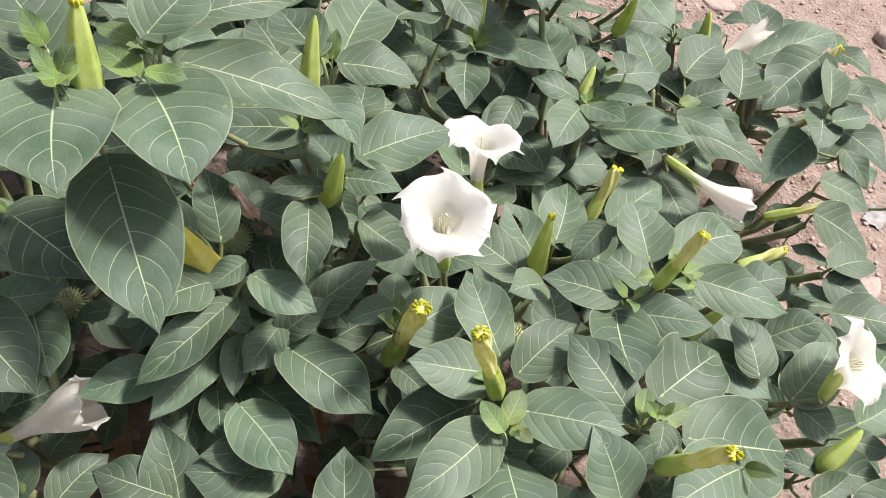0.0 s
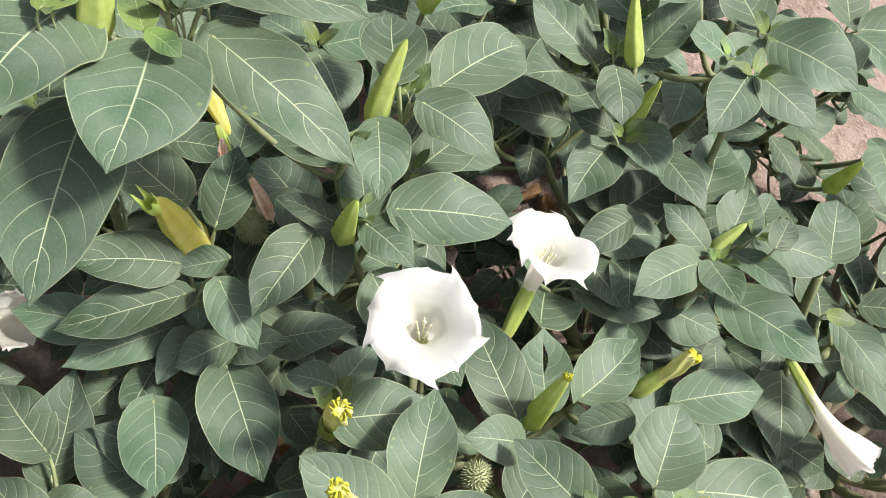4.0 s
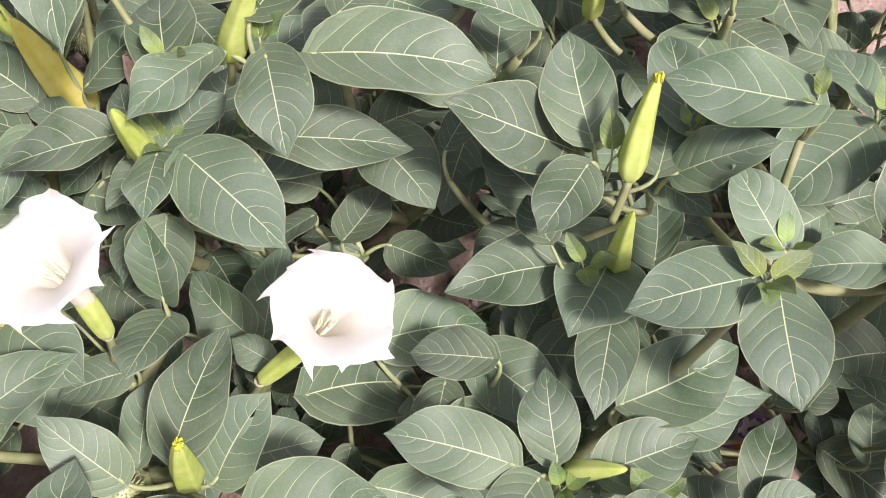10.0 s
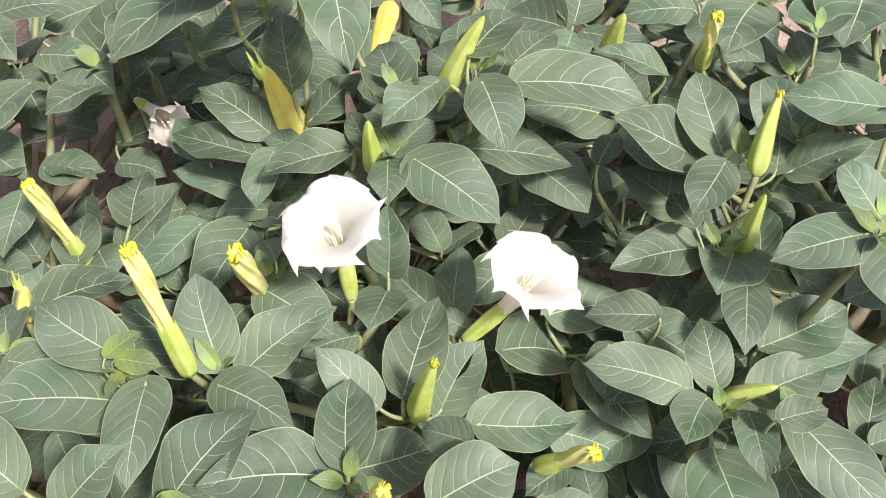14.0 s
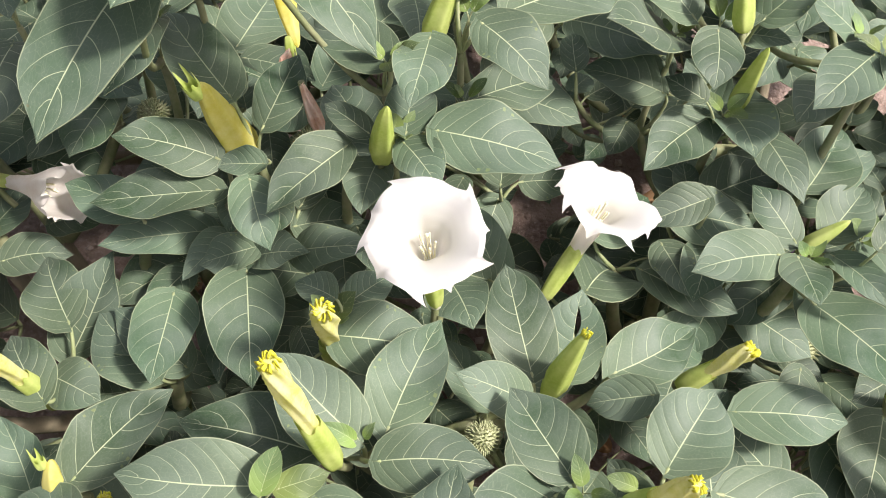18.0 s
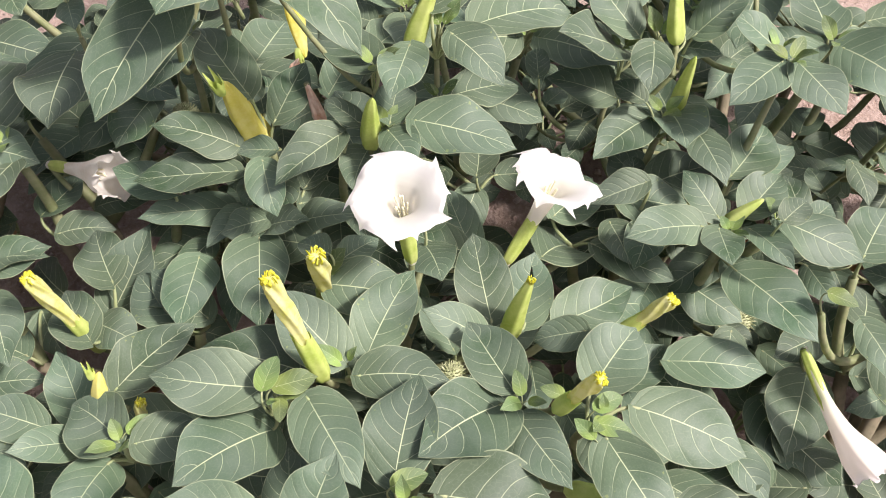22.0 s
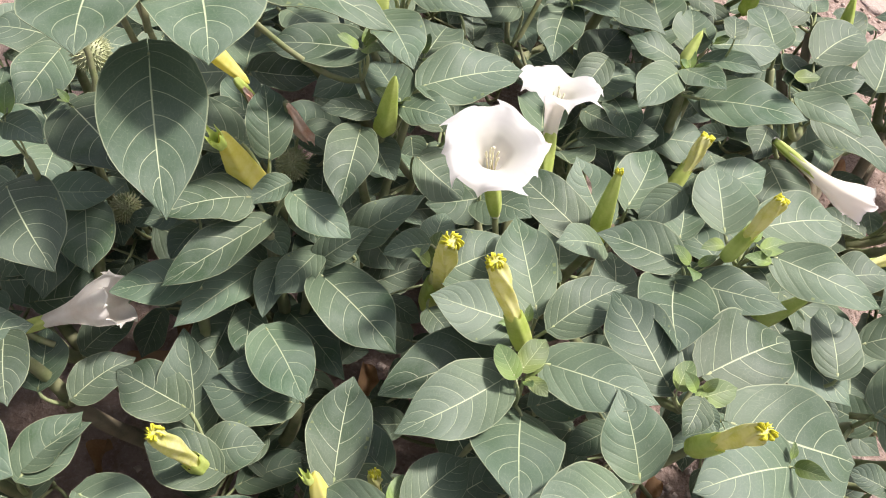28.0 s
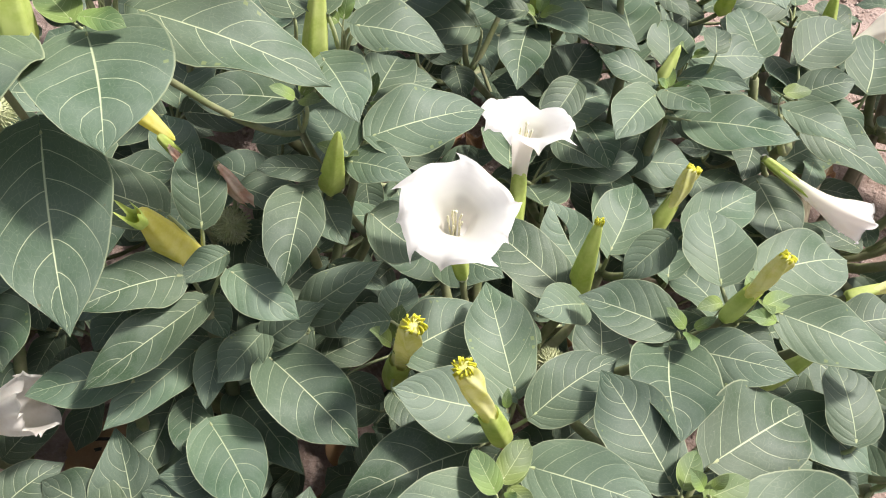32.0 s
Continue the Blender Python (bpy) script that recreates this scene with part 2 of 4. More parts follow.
def frame_at(origin, along, up):
    """A pose with x along and z as near to up as can be."""
    x = Vector(along).normalized()
    z = Vector(up) - x * x.dot(Vector(up))
    z.normalize()
    y = z.cross(x)
    m = Matrix.Identity(4)
    for i in range(3):
        m[i][0], m[i][1], m[i][2], m[i][3] = x[i], y[i], z[i], origin[i]
    return m


def tube(points, radii, sides=7, cap=True):
    """Vertices and faces of a tapered tube along points."""
    pts = [Vector(q) for q in points]
    verts, faces = [], []
    ref = Vector((0.3, 0.8, 0.52)).normalized()
    for i, q in enumerate(pts):
        d = (pts[min(i + 1, len(pts) - 1)] - pts[max(i - 1, 0)]).normalized()
        a = d.cross(ref)
        if a.length < 0.1:
            a = d.cross(Vector((1, 0, 0)))
        a.normalize()
        b = d.cross(a)
        for j in range(sides):
            w = 2 * math.pi * j / sides
            verts.append(q + (a * math.cos(w) + b * math.sin(w)) * radii[i])
    for i in range(len(pts) - 1):
        for j in range(sides):
            p0, p1 = i * sides + j, i * sides + (j + 1) % sides
            faces.append((p0, p1, p1 + sides, p0 + sides))
    if cap:
        faces.append(tuple(range(sides - 1, -1, -1)))
        faces.append(tuple(range((len(pts) - 1) * sides, len(pts) * sides)))
    return verts, faces


def bend(a, b, sag, n=6):
    """Points of a curved line from a to b, pushed by sag at its middle."""
    a, b, sag = Vector(a), Vector(b), Vector(sag)
    return [a.lerp(b, i / n) + sag * (4 * (i / n) * (1 - i / n)) for i in range(n + 1)]


# ---- leaf blades: unit length along x, unit width along y ----
def blade(seed, fold, bow, wave, twist, skew, material, under, torn=False):
    """Ovate blade with a rounded, slightly heart-shaped base and a drawn-out tip."""
    r = random.Random(seed)
    nu, nv = 16, 8
    ph, ph2 = r.uniform(0, 6.3), r.uniform(0, 6.3)
    verts, uvs, faces = [], [], []
    peak, full, lobe = r.uniform(0.33, 0.42), r.uniform(1.85, 2.45), r.uniform(0.05, 0.12)
    side_bow = r.uniform(-0.06, 0.06)
    for i in range(nu + 1):
        u = i / nu
        s = 0.55 * u + 0.45 * (0.5 - 0.5 * math.cos(math.pi * u))
        if s < peak:
            half = 0.5 * (1 - (1 - s / peak) ** 2.5) ** 0.52
        else:
            q = (s - peak) / (1 - peak)
            half = 0.5 * (1 - q ** full) * (1 - 0.12 * q ** 3)
        half = max(half, 0.004)
        for j in range(nv + 1):
            v = 2 * j / nv - 1
            side = 1 + skew * (1 if v > 0 else -1)
            back = -lobe * abs(v) ** 1.5 * max(0.0, 1 - s / 0.22) * (1 + 3 * skew * (1 if v > 0 else -1))
            y = v * half * side
            if torn and j == 3 and 7 <= i <= 12:
                y *= 0.08 + 0.92 * abs(math.sin(math.pi * (i - 7) / 5)) * 0.8
            edge = abs(v) ** 2
            z = fold * abs(y) + bow * 4 * s * (1 - s)
            z += wave * edge * math.sin(s * 8 + ph + (2.4 if v > 0 else 0)) * half * 2
            z += twist * y * (s - 0.4) - 0.6 * bow * max(0.0, s - 0.7) ** 2 * 10
            x = s + back + 0.014 * edge * math.sin(s * 14 + ph2)
            verts.append((x, y + side_bow * 4 * s * (1 - s), z))
            uvs.append((s, j / nv))
    gone = {(k, 3) for k in range(7, 12)} if torn else set()
    for i in range(nu):
        for j in range(nv):
            p0 = i * (nv + 1) + j
            if (i, j) not in gone:
                faces.append((p0, p0 + nv + 1, p0 + nv + 2, p0 + 1))
    # the paler lower skin, half a millimetre below, and the rim between the two
    top, n = len(faces), len(verts)
    verts += [(x, y, z - 0.006) for x, y, z in verts]
    uvs += list(uvs)
    faces += [tuple(n + k for k in reversed(f)) for f in faces[:top]]
    for j in (0, nv):
        first = len(verts)
        for i in range(nu + 1):
            k = i * (nv + 1) + j
            verts += [verts[k], verts[n + k]]
            uvs += [uvs[k], uvs[k]]
        for i in range(nu):
            a = first + 2 * i
            faces.append((a, a + 1, a + 3, a + 2) if j == 0 else (a + 2, a + 3, a + 1, a))
    me = mesh_of("blade", verts, faces, material, True, uvs)
    me.materials.append(under)
    for p in me.polygons[top:2 * top]:
        p.material_index = 1
    return me


def blades(material, under, base):
    out = []
    for i in range(16):
        r = random.Random(base + i)
        out.append(blade(base + i, r.uniform(0.0, 0.2), r.uniform(0.01, 0.07), r.uniform(0.02, 0.07), r.uniform(-0.25, 0.25), r.uniform(-0.09, 0.09), material, under))
    return out


BLADES = blades(LEAF, LEAF_UNDER, 10)
TORN = blade(33, 0.1, 0.03, 0.06, 0.1, 0.03, LEAF, LEAF_UNDER, True)
BLADES_YOUNG = blades(LEAF_YOUNG, LEAF_UNDER, 70)

# ---- ground ----
def ground_sheet():
    bm = bmesh.new()
    xs = [-40, -12, -4, -1.6] + [-1.2 + 0.05 * i for i in range(57)] + [2.4, 5, 14, 40]
    ys = [-40, -12, -4, -1.4] + [-1.0 + 0.05 * i for i in range(65)] + [3, 6, 15, 40]
    grid = []
    for y in ys:
        row = []
        for x in xs:
            near = 1.0 if -1.3 < x < 1.8 and -1.1 < y < 2.4 else 0.0
            z = near * (0.012 * noise.noise(Vector((x * 3, y * 3, 0))) + 0.006 * noise.noise(Vector((x * 11, y * 11, 4))))
            row.append(bm.verts.new((x, y, z)))
        grid.append(row)
    for i in range(len(ys) - 1):
        for j in range(len(xs) - 1):
            bm.faces.new((grid[i][j], grid[i][j + 1], grid[i + 1][j + 1], grid[i + 1][j]))
    me = bpy.data.meshes.new("ground")
    bm.to_mesh(me)
    bm.free()
    me.polygons.foreach_set("use_smooth", [True] * len(me.polygons))
    me.materials.append(SOIL)
    return tagged(new("ground", me), "dry pinkish brown soil strewn with gravel", "ground", "", "structure")


ground_sheet()

ROOTS = [(-0.20, 0.06, 0.0), (0.06, -0.02, 0.0), (0.08, 0.30, 0.0), (0.06, -0.26, 0.0), (0.36, 0.40, 0.0), (-0.20, -0.16, 0.0), (-0.50, 0.05, 0.0), (-0.10, 0.62, 0.0), (0.25, -0.48, 0.0), (-0.34, -0.5, 0.0)]
PLANT_LABELS = [
    "tall thornapple plant with large grey-green leaves",
    "thornapple plant with white trumpet flowers and furled buds",
    "thornapple plant with upright green buds over forked stems",
    "thornapple plant with dense rounded grey-green leaves",
    "low thornapple plant sprawling over the gravel",
    "shaded thornapple plant with narrow dark leaves",
    "dense thornapple plant with pointed grey-green leaves",
    "thornapple plant with whorls of grey-green leaves",
    "thornapple plant with broad grey-green leaves",
    "leafy thornapple plant with drooping leaf tips",
]
PLANTS = [thing("thornapple_plant", r, lab, "plant", "thornapple bushes") for r, lab in zip(ROOTS, PLANT_LABELS)]
LEAVES = []


def nearest_plant(q):
    return min(range(len(ROOTS)), key=lambda i: (Vector(ROOTS[i]).xy - Vector(q).xy).length)


def leaf(base, tip, ratio, roll=0.0, kind=""):
    LEAVES.append((Vector(base), Vector(tip), ratio, roll, kind))


# leaves of the canopy
leaf((-0.094, 0.077, 0.454), (-0.018, 0.148, 0.447), 0.55, 0)
leaf((-0.132, 0.141, 0.508), (-0.058, 0.154, 0.494), 0.61, 0)
leaf((-0.146, 0.101, 0.499), (-0.094, 0.049, 0.497), 0.59, 0)
leaf((-0.132, 0.015, 0.433), (-0.111, -0.069, 0.425), 0.49, 0)
leaf((-0.105, 0.053, 0.442), (-0.048, 0.050, 0.446), 0.62, 0, 'young')
leaf((-0.027, 0.343, 0.386), (-0.013, 0.255, 0.380), 0.55, 0)
leaf((-0.034, 0.381, 0.374), (0.037, 0.336, 0.403), 0.67, 0)
leaf((-0.060, 0.354, 0.464), (-0.018, 0.317, 0.446), 0.70, 0)
leaf((0.039, 0.440, 0.476), (0.050, 0.360, 0.462), 0.59, 0)
leaf((0.048, 0.454, 0.476), (0.123, 0.450, 0.467), 0.62, 0)
leaf((-0.140, 0.172, 0.500), (-0.136, 0.299, 0.476), 0.50, 0)
leaf((-0.106, 0.360, 0.419), (-0.107, 0.259, 0.485), 0.54, 0)
leaf((-0.098, 0.366, 0.447), (-0.174, 0.356, 0.477), 0.61, 0)
leaf((-0.055, 0.489, 0.524), (-0.095, 0.402, 0.512), 0.54, 0)
leaf((0.009, 0.476, 0.454), (-0.043, 0.446, 0.482), 0.59, 0)
leaf((0.119, 0.289, 0.385), (0.096, 0.206, 0.396), 0.52, 0)
leaf((0.114, 0.320, 0.376), (0.057, 0.318, 0.394), 0.62, 0)
leaf((0.126, 0.348, 0.375), (0.109, 0.415, 0.384), 0.64, 0)
leaf((0.129, 0.305, 0.381), (0.175, 0.272, 0.398), 0.62, 0, 'young')
leaf((0.142, 0.340, 0.373), (0.207, 0.328, 0.391), 0.45, 0, 'young')
leaf((0.144, 0.379, 0.368), (0.227, 0.434, 0.352), 0.49, 0)
leaf((0.162, 0.314, 0.342), (0.271, 0.312, 0.358), 0.55, 0)
leaf((0.078, -0.073, 0.389), (0.031, 0.002, 0.407), 0.54, 0)
leaf((0.087, 0.057, 0.350), (-0.003, 0.093, 0.367), 0.52, 0)
leaf((0.103, 0.087, 0.341), (0.055, 0.128, 0.377), 0.67, 0, 'torn')
leaf((0.179, 0.010, 0.407), (0.104, 0.013, 0.409), 0.59, 0)
leaf((0.109, 0.031, 0.372), (0.075, -0.015, 0.412), 0.54, 0)
leaf((0.210, 0.073, 0.400), (0.186, 0.139, 0.410), 0.76, 0)
leaf((0.120, 0.118, 0.345), (0.124, 0.204, 0.345), 0.58, 0)
leaf((0.162, 0.103, 0.399), (0.135, 0.067, 0.373), 0.62, 0)
leaf((0.191, 0.214, 0.287), (0.253, 0.296, 0.286), 0.49, 0)
leaf((0.243, 0.097, 0.393), (0.322, 0.163, 0.368), 0.55, 0)
leaf((0.256, 0.047, 0.414), (0.355, 0.044, 0.399), 0.49, 0)
leaf((0.198, 0.002, 0.397), (0.275, -0.001, 0.411), 0.55, 0)
leaf((0.182, -0.004, 0.398), (0.197, -0.093, 0.430), 0.67, 0)
leaf((0.197, -0.115, 0.413), (0.135, -0.056, 0.426), 0.61, 0)
leaf((0.098, -0.093, 0.399), (0.145, -0.030, 0.405), 0.54, 0)
leaf((0.072, -0.096, 0.392), (-0.003, -0.118, 0.420), 0.61, 0)
leaf((0.079, -0.167, 0.419), (0.023, -0.244, 0.425), 0.52, 0)
leaf((0.100, -0.174, 0.387), (0.124, -0.261, 0.434), 0.62, 0)
leaf((0.107, -0.143, 0.423), (0.195, -0.144, 0.428), 0.55, 0)
leaf((-0.122, -0.091, 0.342), (-0.026, -0.135, 0.336), 0.55, 0)
leaf((-0.180, -0.247, 0.253), (-0.225, -0.178, 0.307), 0.54, 0)
leaf((-0.152, -0.267, 0.278), (-0.104, -0.241, 0.287), 0.76, 0)
leaf((-0.184, -0.082, 0.381), (-0.235, -0.178, 0.371), 0.37, 0)
leaf((-0.196, -0.093, 0.315), (-0.226, -0.187, 0.325), 0.40, 0)
leaf((-0.207, -0.070, 0.392), (-0.248, -0.140, 0.422), 0.54, 0)
leaf((-0.138, -0.071, 0.346), (-0.158, -0.121, 0.330), 0.62, 0)
leaf((-0.133, -0.076, 0.341), (-0.092, -0.046, 0.377), 0.55, 0)
leaf((-0.162, -0.060, 0.406), (-0.097, -0.076, 0.396), 0.54, 0)
leaf((-0.261, -0.086, 0.552), (-0.182, -0.196, 0.511), 0.53, 0)
leaf((-0.241, -0.037, 0.601), (-0.175, -0.122, 0.601), 0.76, 0)
leaf((-0.231, 0.008, 0.590), (-0.101, 0.026, 0.551), 0.40, 0)
leaf((-0.019, 0.046, 0.357), (0.040, 0.028, 0.382), 0.71, 0)
leaf((0.018, 0.372, 0.391), (0.094, 0.347, 0.389), 0.49, 0)
leaf((0.041, 0.285, 0.378), (0.025, 0.225, 0.361), 0.54, 0)
leaf((-0.072, 0.412, 0.425), (-0.035, 0.447, 0.429), 0.55, 0)
leaf((0.038, -0.287, 0.373), (-0.029, -0.311, 0.351), 0.71, 0, 'young')
leaf((0.001, -0.319, 0.338), (-0.001, -0.368, 0.373), 0.55, 0)
leaf((-0.015, -0.273, 0.365), (-0.040, -0.188, 0.371), 0.52, 0)
leaf((-0.051, -0.315, 0.286), (-0.125, -0.312, 0.300), 0.54, 0)
leaf((-0.209, -0.024, 0.404), (-0.242, 0.031, 0.437), 0.55, 0)
leaf((-0.182, -0.038, 0.391), (-0.205, -0.075, 0.388), 0.58, 0)
leaf((-0.126, 0.033, 0.444), (-0.175, 0.018, 0.443), 0.45, 0)
leaf((-0.172, -0.084, 0.330), (-0.164, -0.137, 0.309), 0.49, 0)
leaf((-0.110, -0.050, 0.358), (-0.056, -0.005, 0.401), 0.45, 0)
leaf((-0.165, -0.095, 0.259), (-0.073, -0.151, 0.282), 0.40, 0)
leaf((-0.022, 0.048, 0.378), (-0.048, 0.050, 0.444), 0.54, 0)
leaf((-0.018, 0.108, 0.304), (-0.104, 0.126, 0.316), 0.45, 0)
leaf((0.081, 0.369, 0.379), (0.043, 0.461, 0.376), 0.55, 0)
leaf((0.082, 0.378, 0.374), (0.074, 0.485, 0.361), 0.36, 0)
leaf((-0.217, 0.342, 0.439), (-0.229, 0.269, 0.463), 0.40, 0)
leaf((-0.059, 0.419, 0.450), (-0.049, 0.476, 0.496), 0.54, 0)
leaf((-0.114, 0.120, 0.446), (-0.133, 0.240, 0.399), 0.34, 0)
leaf((-0.230, -0.041, 0.432), (-0.327, -0.053, 0.456), 0.50, 0)
leaf((-0.207, -0.190, 0.245), (-0.113, -0.186, 0.301), 0.50, 0)
leaf((0.185, -0.222, 0.424), (0.134, -0.285, 0.436), 0.65, 0)
leaf((0.227, -0.088, 0.407), (0.288, -0.014, 0.389), 0.68, 0)
leaf((0.266, 0.376, 0.221), (0.320, 0.300, 0.197), 0.70, 0)
leaf((0.388, 0.397, 0.128), (0.348, 0.319, 0.149), 0.60, 0)
leaf((0.197, -0.194, 0.406), (0.164, -0.148, 0.434), 0.75, 0)
leaf((0.037, -0.303, 0.346), (0.078, -0.347, 0.359), 0.80, 0)
leaf((-0.046, -0.344, 0.308), (-0.091, -0.389, 0.318), 0.62, 0)
leaf((0.076, 0.383, 0.336), (0.050, 0.489, 0.303), 0.60, 0)
leaf((0.005, 0.306, 0.284), (-0.002, 0.232, 0.299), 0.60, 0)
leaf((0.000, 0.202, 0.329), (-0.018, 0.290, 0.311), 0.60, 0)
leaf((-0.086, 0.047, 0.388), (-0.035, 0.047, 0.353), 0.80, 0)
leaf((0.046, 0.149, 0.343), (0.013, 0.240, 0.255), 0.50, 0)
leaf((-0.181, 0.255, 0.223), (-0.143, 0.298, 0.258), 0.70, 0)
leaf((-0.204, 0.218, 0.235), (-0.197, 0.253, 0.239), 0.80, 0)
leaf((-0.153, 0.066, 0.483), (-0.247, 0.049, 0.470), 0.50, 0)
leaf((-0.031, -0.054, 0.397), (-0.070, -0.069, 0.379), 0.55, 0)
leaf((0.288, 0.492, 0.266), (0.348, 0.523, 0.282), 0.65, 0)
leaf((-0.229, -0.145, 0.339), (-0.290, -0.187, 0.341), 0.55, 0)
leaf((-0.101, -0.168, 0.279), (-0.178, -0.199, 0.297), 0.50, 0)
leaf((-0.302, -0.058, 0.605), (-0.251, -0.163, 0.614), 0.75, 0)
leaf((0.301, 0.425, 0.272), (0.411, 0.403, 0.244), 0.50, 0)
leaf((0.487, 0.640, 0.282), (0.408, 0.533, 0.249), 0.60, 0)
leaf((0.481, 0.505, 0.234), (0.424, 0.427, 0.203), 0.60, 0)
leaf((0.505, 0.434, 0.225), (0.588, 0.426, 0.195), 0.60, 0)
leaf((0.485, 0.358, 0.232), (0.589, 0.361, 0.174), 0.60, 0)
leaf((0.526, 0.589, 0.264), (0.589, 0.606, 0.252), 0.60, 0)
leaf((-0.324, -0.031, 0.608), (-0.385, 0.017, 0.625), 0.75, 0)
leaf((-0.407, -0.021, 0.566), (-0.364, -0.014, 0.559), 0.64, 0)
leaf((-0.252, -0.005, 0.625), (-0.223, 0.055, 0.645), 0.80, 0)
leaf((-0.252, 0.034, 0.605), (-0.169, 0.102, 0.601), 0.38, 0)
leaf((-0.272, 0.006, 0.606), (-0.306, 0.010, 0.606), 0.54, 0, 'young')
leaf((-0.253, -0.033, 0.606), (-0.293, -0.011, 0.607), 0.54, 0, 'young')
leaf((-0.251, -0.009, 0.616), (-0.238, 0.009, 0.615), 0.54, 0, 'young')
leaf((-0.239, -0.037, 0.616), (-0.209, -0.035, 0.615), 0.54, 0, 'young')
leaf((-0.291, -0.076, 0.627), (-0.312, -0.070, 0.627), 0.54, 0, 'young')
leaf((-0.288, -0.082, 0.627), (-0.302, -0.042, 0.620), 0.54, 0, 'young')
leaf((-0.217, 0.186, 0.463), (-0.263, 0.235, 0.463), 0.64, 0)
leaf((-0.157, 0.134, 0.522), (-0.215, 0.187, 0.522), 0.64, 0)
leaf((-0.030, 0.330, 0.416), (-0.071, 0.318, 0.417), 0.64, 0)
leaf((0.022, 0.322, 0.335), (0.036, 0.408, 0.334), 0.64, 0)
leaf((0.019, 0.277, 0.336), (0.076, 0.336, 0.333), 0.64, 0)
leaf((0.062, 0.288, 0.325), (0.098, 0.236, 0.324), 0.64, 0)
leaf((0.042, 0.228, 0.307), (0.123, 0.277, 0.303), 0.45, 0)
leaf((-0.121, 0.086, 0.424), (-0.138, 0.128, 0.423), 0.64, 0)
leaf((0.219, 0.446, 0.343), (0.187, 0.526, 0.344), 0.64, 0)
leaf((0.143, 0.334, 0.330), (0.194, 0.305, 0.327), 0.64, 0)
leaf((0.269, 0.415, 0.302), (0.348, 0.385, 0.300), 0.50, 0)
leaf((0.284, 0.546, 0.275), (0.340, 0.636, 0.274), 0.64, 0)
leaf((0.368, 0.532, 0.263), (0.371, 0.645, 0.263), 0.64, 0)
leaf((0.326, 0.491, 0.264), (0.368, 0.453, 0.261), 0.64, 0)
leaf((0.494, 0.531, 0.285), (0.501, 0.641, 0.285), 0.35, 0)
leaf((0.398, 0.634, 0.262), (0.529, 0.735, 0.275), 0.35, 0)
leaf((0.529, 0.690, 0.265), (0.579, 0.650, 0.265), 0.64, 0)
leaf((0.501, 0.507, 0.275), (0.558, 0.540, 0.275), 0.54, 0, 'young')
leaf((0.522, 0.533, 0.245), (0.589, 0.462, 0.245), 0.64, 0)
leaf((0.491, 0.534, 0.265), (0.479, 0.453, 0.265), 0.64, 0)
leaf((0.196, 0.692, 0.298), (0.252, 0.615, 0.295), 0.64, 0)
leaf((0.329, 0.647, 0.256), (0.309, 0.714, 0.256), 0.64, 0)
leaf((-0.390, -0.068, 0.429), (-0.287, -0.117, 0.432), 0.64, 0)
leaf((-0.409, -0.116, 0.350), (-0.353, -0.087, 0.349), 0.64, 0)
leaf((-0.351, -0.165, 0.510), (-0.310, -0.171, 0.510), 0.64, 0)
leaf((-0.375, -0.081, 0.302), (-0.337, -0.116, 0.302), 0.64, 0)
leaf((-0.408, -0.115, 0.324), (-0.358, -0.208, 0.317), 0.64, 0)
leaf((-0.257, -0.098, 0.376), (-0.284, -0.128, 0.378), 0.64, 0)
leaf((-0.256, -0.092, 0.347), (-0.257, -0.136, 0.348), 0.64, 0)
leaf((-0.231, -0.038, 0.373), (-0.232, -0.097, 0.375), 0.64, 0)
leaf((-0.202, -0.062, 0.344), (-0.164, -0.086, 0.343), 0.64, 0)
leaf((-0.182, -0.031, 0.342), (-0.142, -0.059, 0.342), 0.64, 0)
leaf((-0.151, -0.150, 0.315), (-0.085, -0.201, 0.311), 0.64, 0)
leaf((-0.106, -0.193, 0.281), (-0.189, -0.211, 0.283), 0.64, 0)
leaf((-0.187, -0.126, 0.287), (-0.165, -0.175, 0.284), 0.64, 0)
leaf((-0.291, -0.266, 0.275), (-0.265, -0.209, 0.276), 0.64, 0)
leaf((-0.326, -0.274, 0.276), (-0.360, -0.218, 0.278), 0.64, 0)
leaf((-0.325, -0.215, 0.257), (-0.300, -0.162, 0.263), 0.64, 0)
leaf((0.061, -0.119, 0.365), (-0.014, -0.194, 0.368), 0.50, 0)
leaf((0.088, -0.172, 0.437), (0.066, -0.149, 0.436), 0.54, 0, 'young')
leaf((0.091, -0.163, 0.436), (0.099, -0.129, 0.435), 0.54, 0, 'young')
leaf((0.097, -0.163, 0.426), (0.116, -0.172, 0.426), 0.54, 0, 'young')
leaf((-0.013, -0.066, 0.377), (0.039, -0.002, 0.373), 0.64, 0)
leaf((-0.032, -0.042, 0.377), (-0.038, 0.004, 0.375), 0.64, 0)
leaf((-0.014, -0.089, 0.348), (0.022, -0.111, 0.347), 0.64, 0)
leaf((0.291, 0.014, 0.345), (0.362, -0.020, 0.336), 0.64, 0)
leaf((0.340, -0.008, 0.356), (0.315, 0.056, 0.363), 0.64, 0)
leaf((0.380, 0.086, 0.295), (0.438, 0.112, 0.315), 0.64, 0)
leaf((0.392, -0.001, 0.316), (0.433, 0.070, 0.335), 0.64, 0)
leaf((0.205, -0.122, 0.423), (0.210, -0.092, 0.422), 0.54, 0, 'young')
leaf((0.222, -0.124, 0.422), (0.248, -0.101, 0.421), 0.54, 0, 'young')
leaf((0.222, -0.132, 0.433), (0.216, -0.165, 0.433), 0.64, 0)
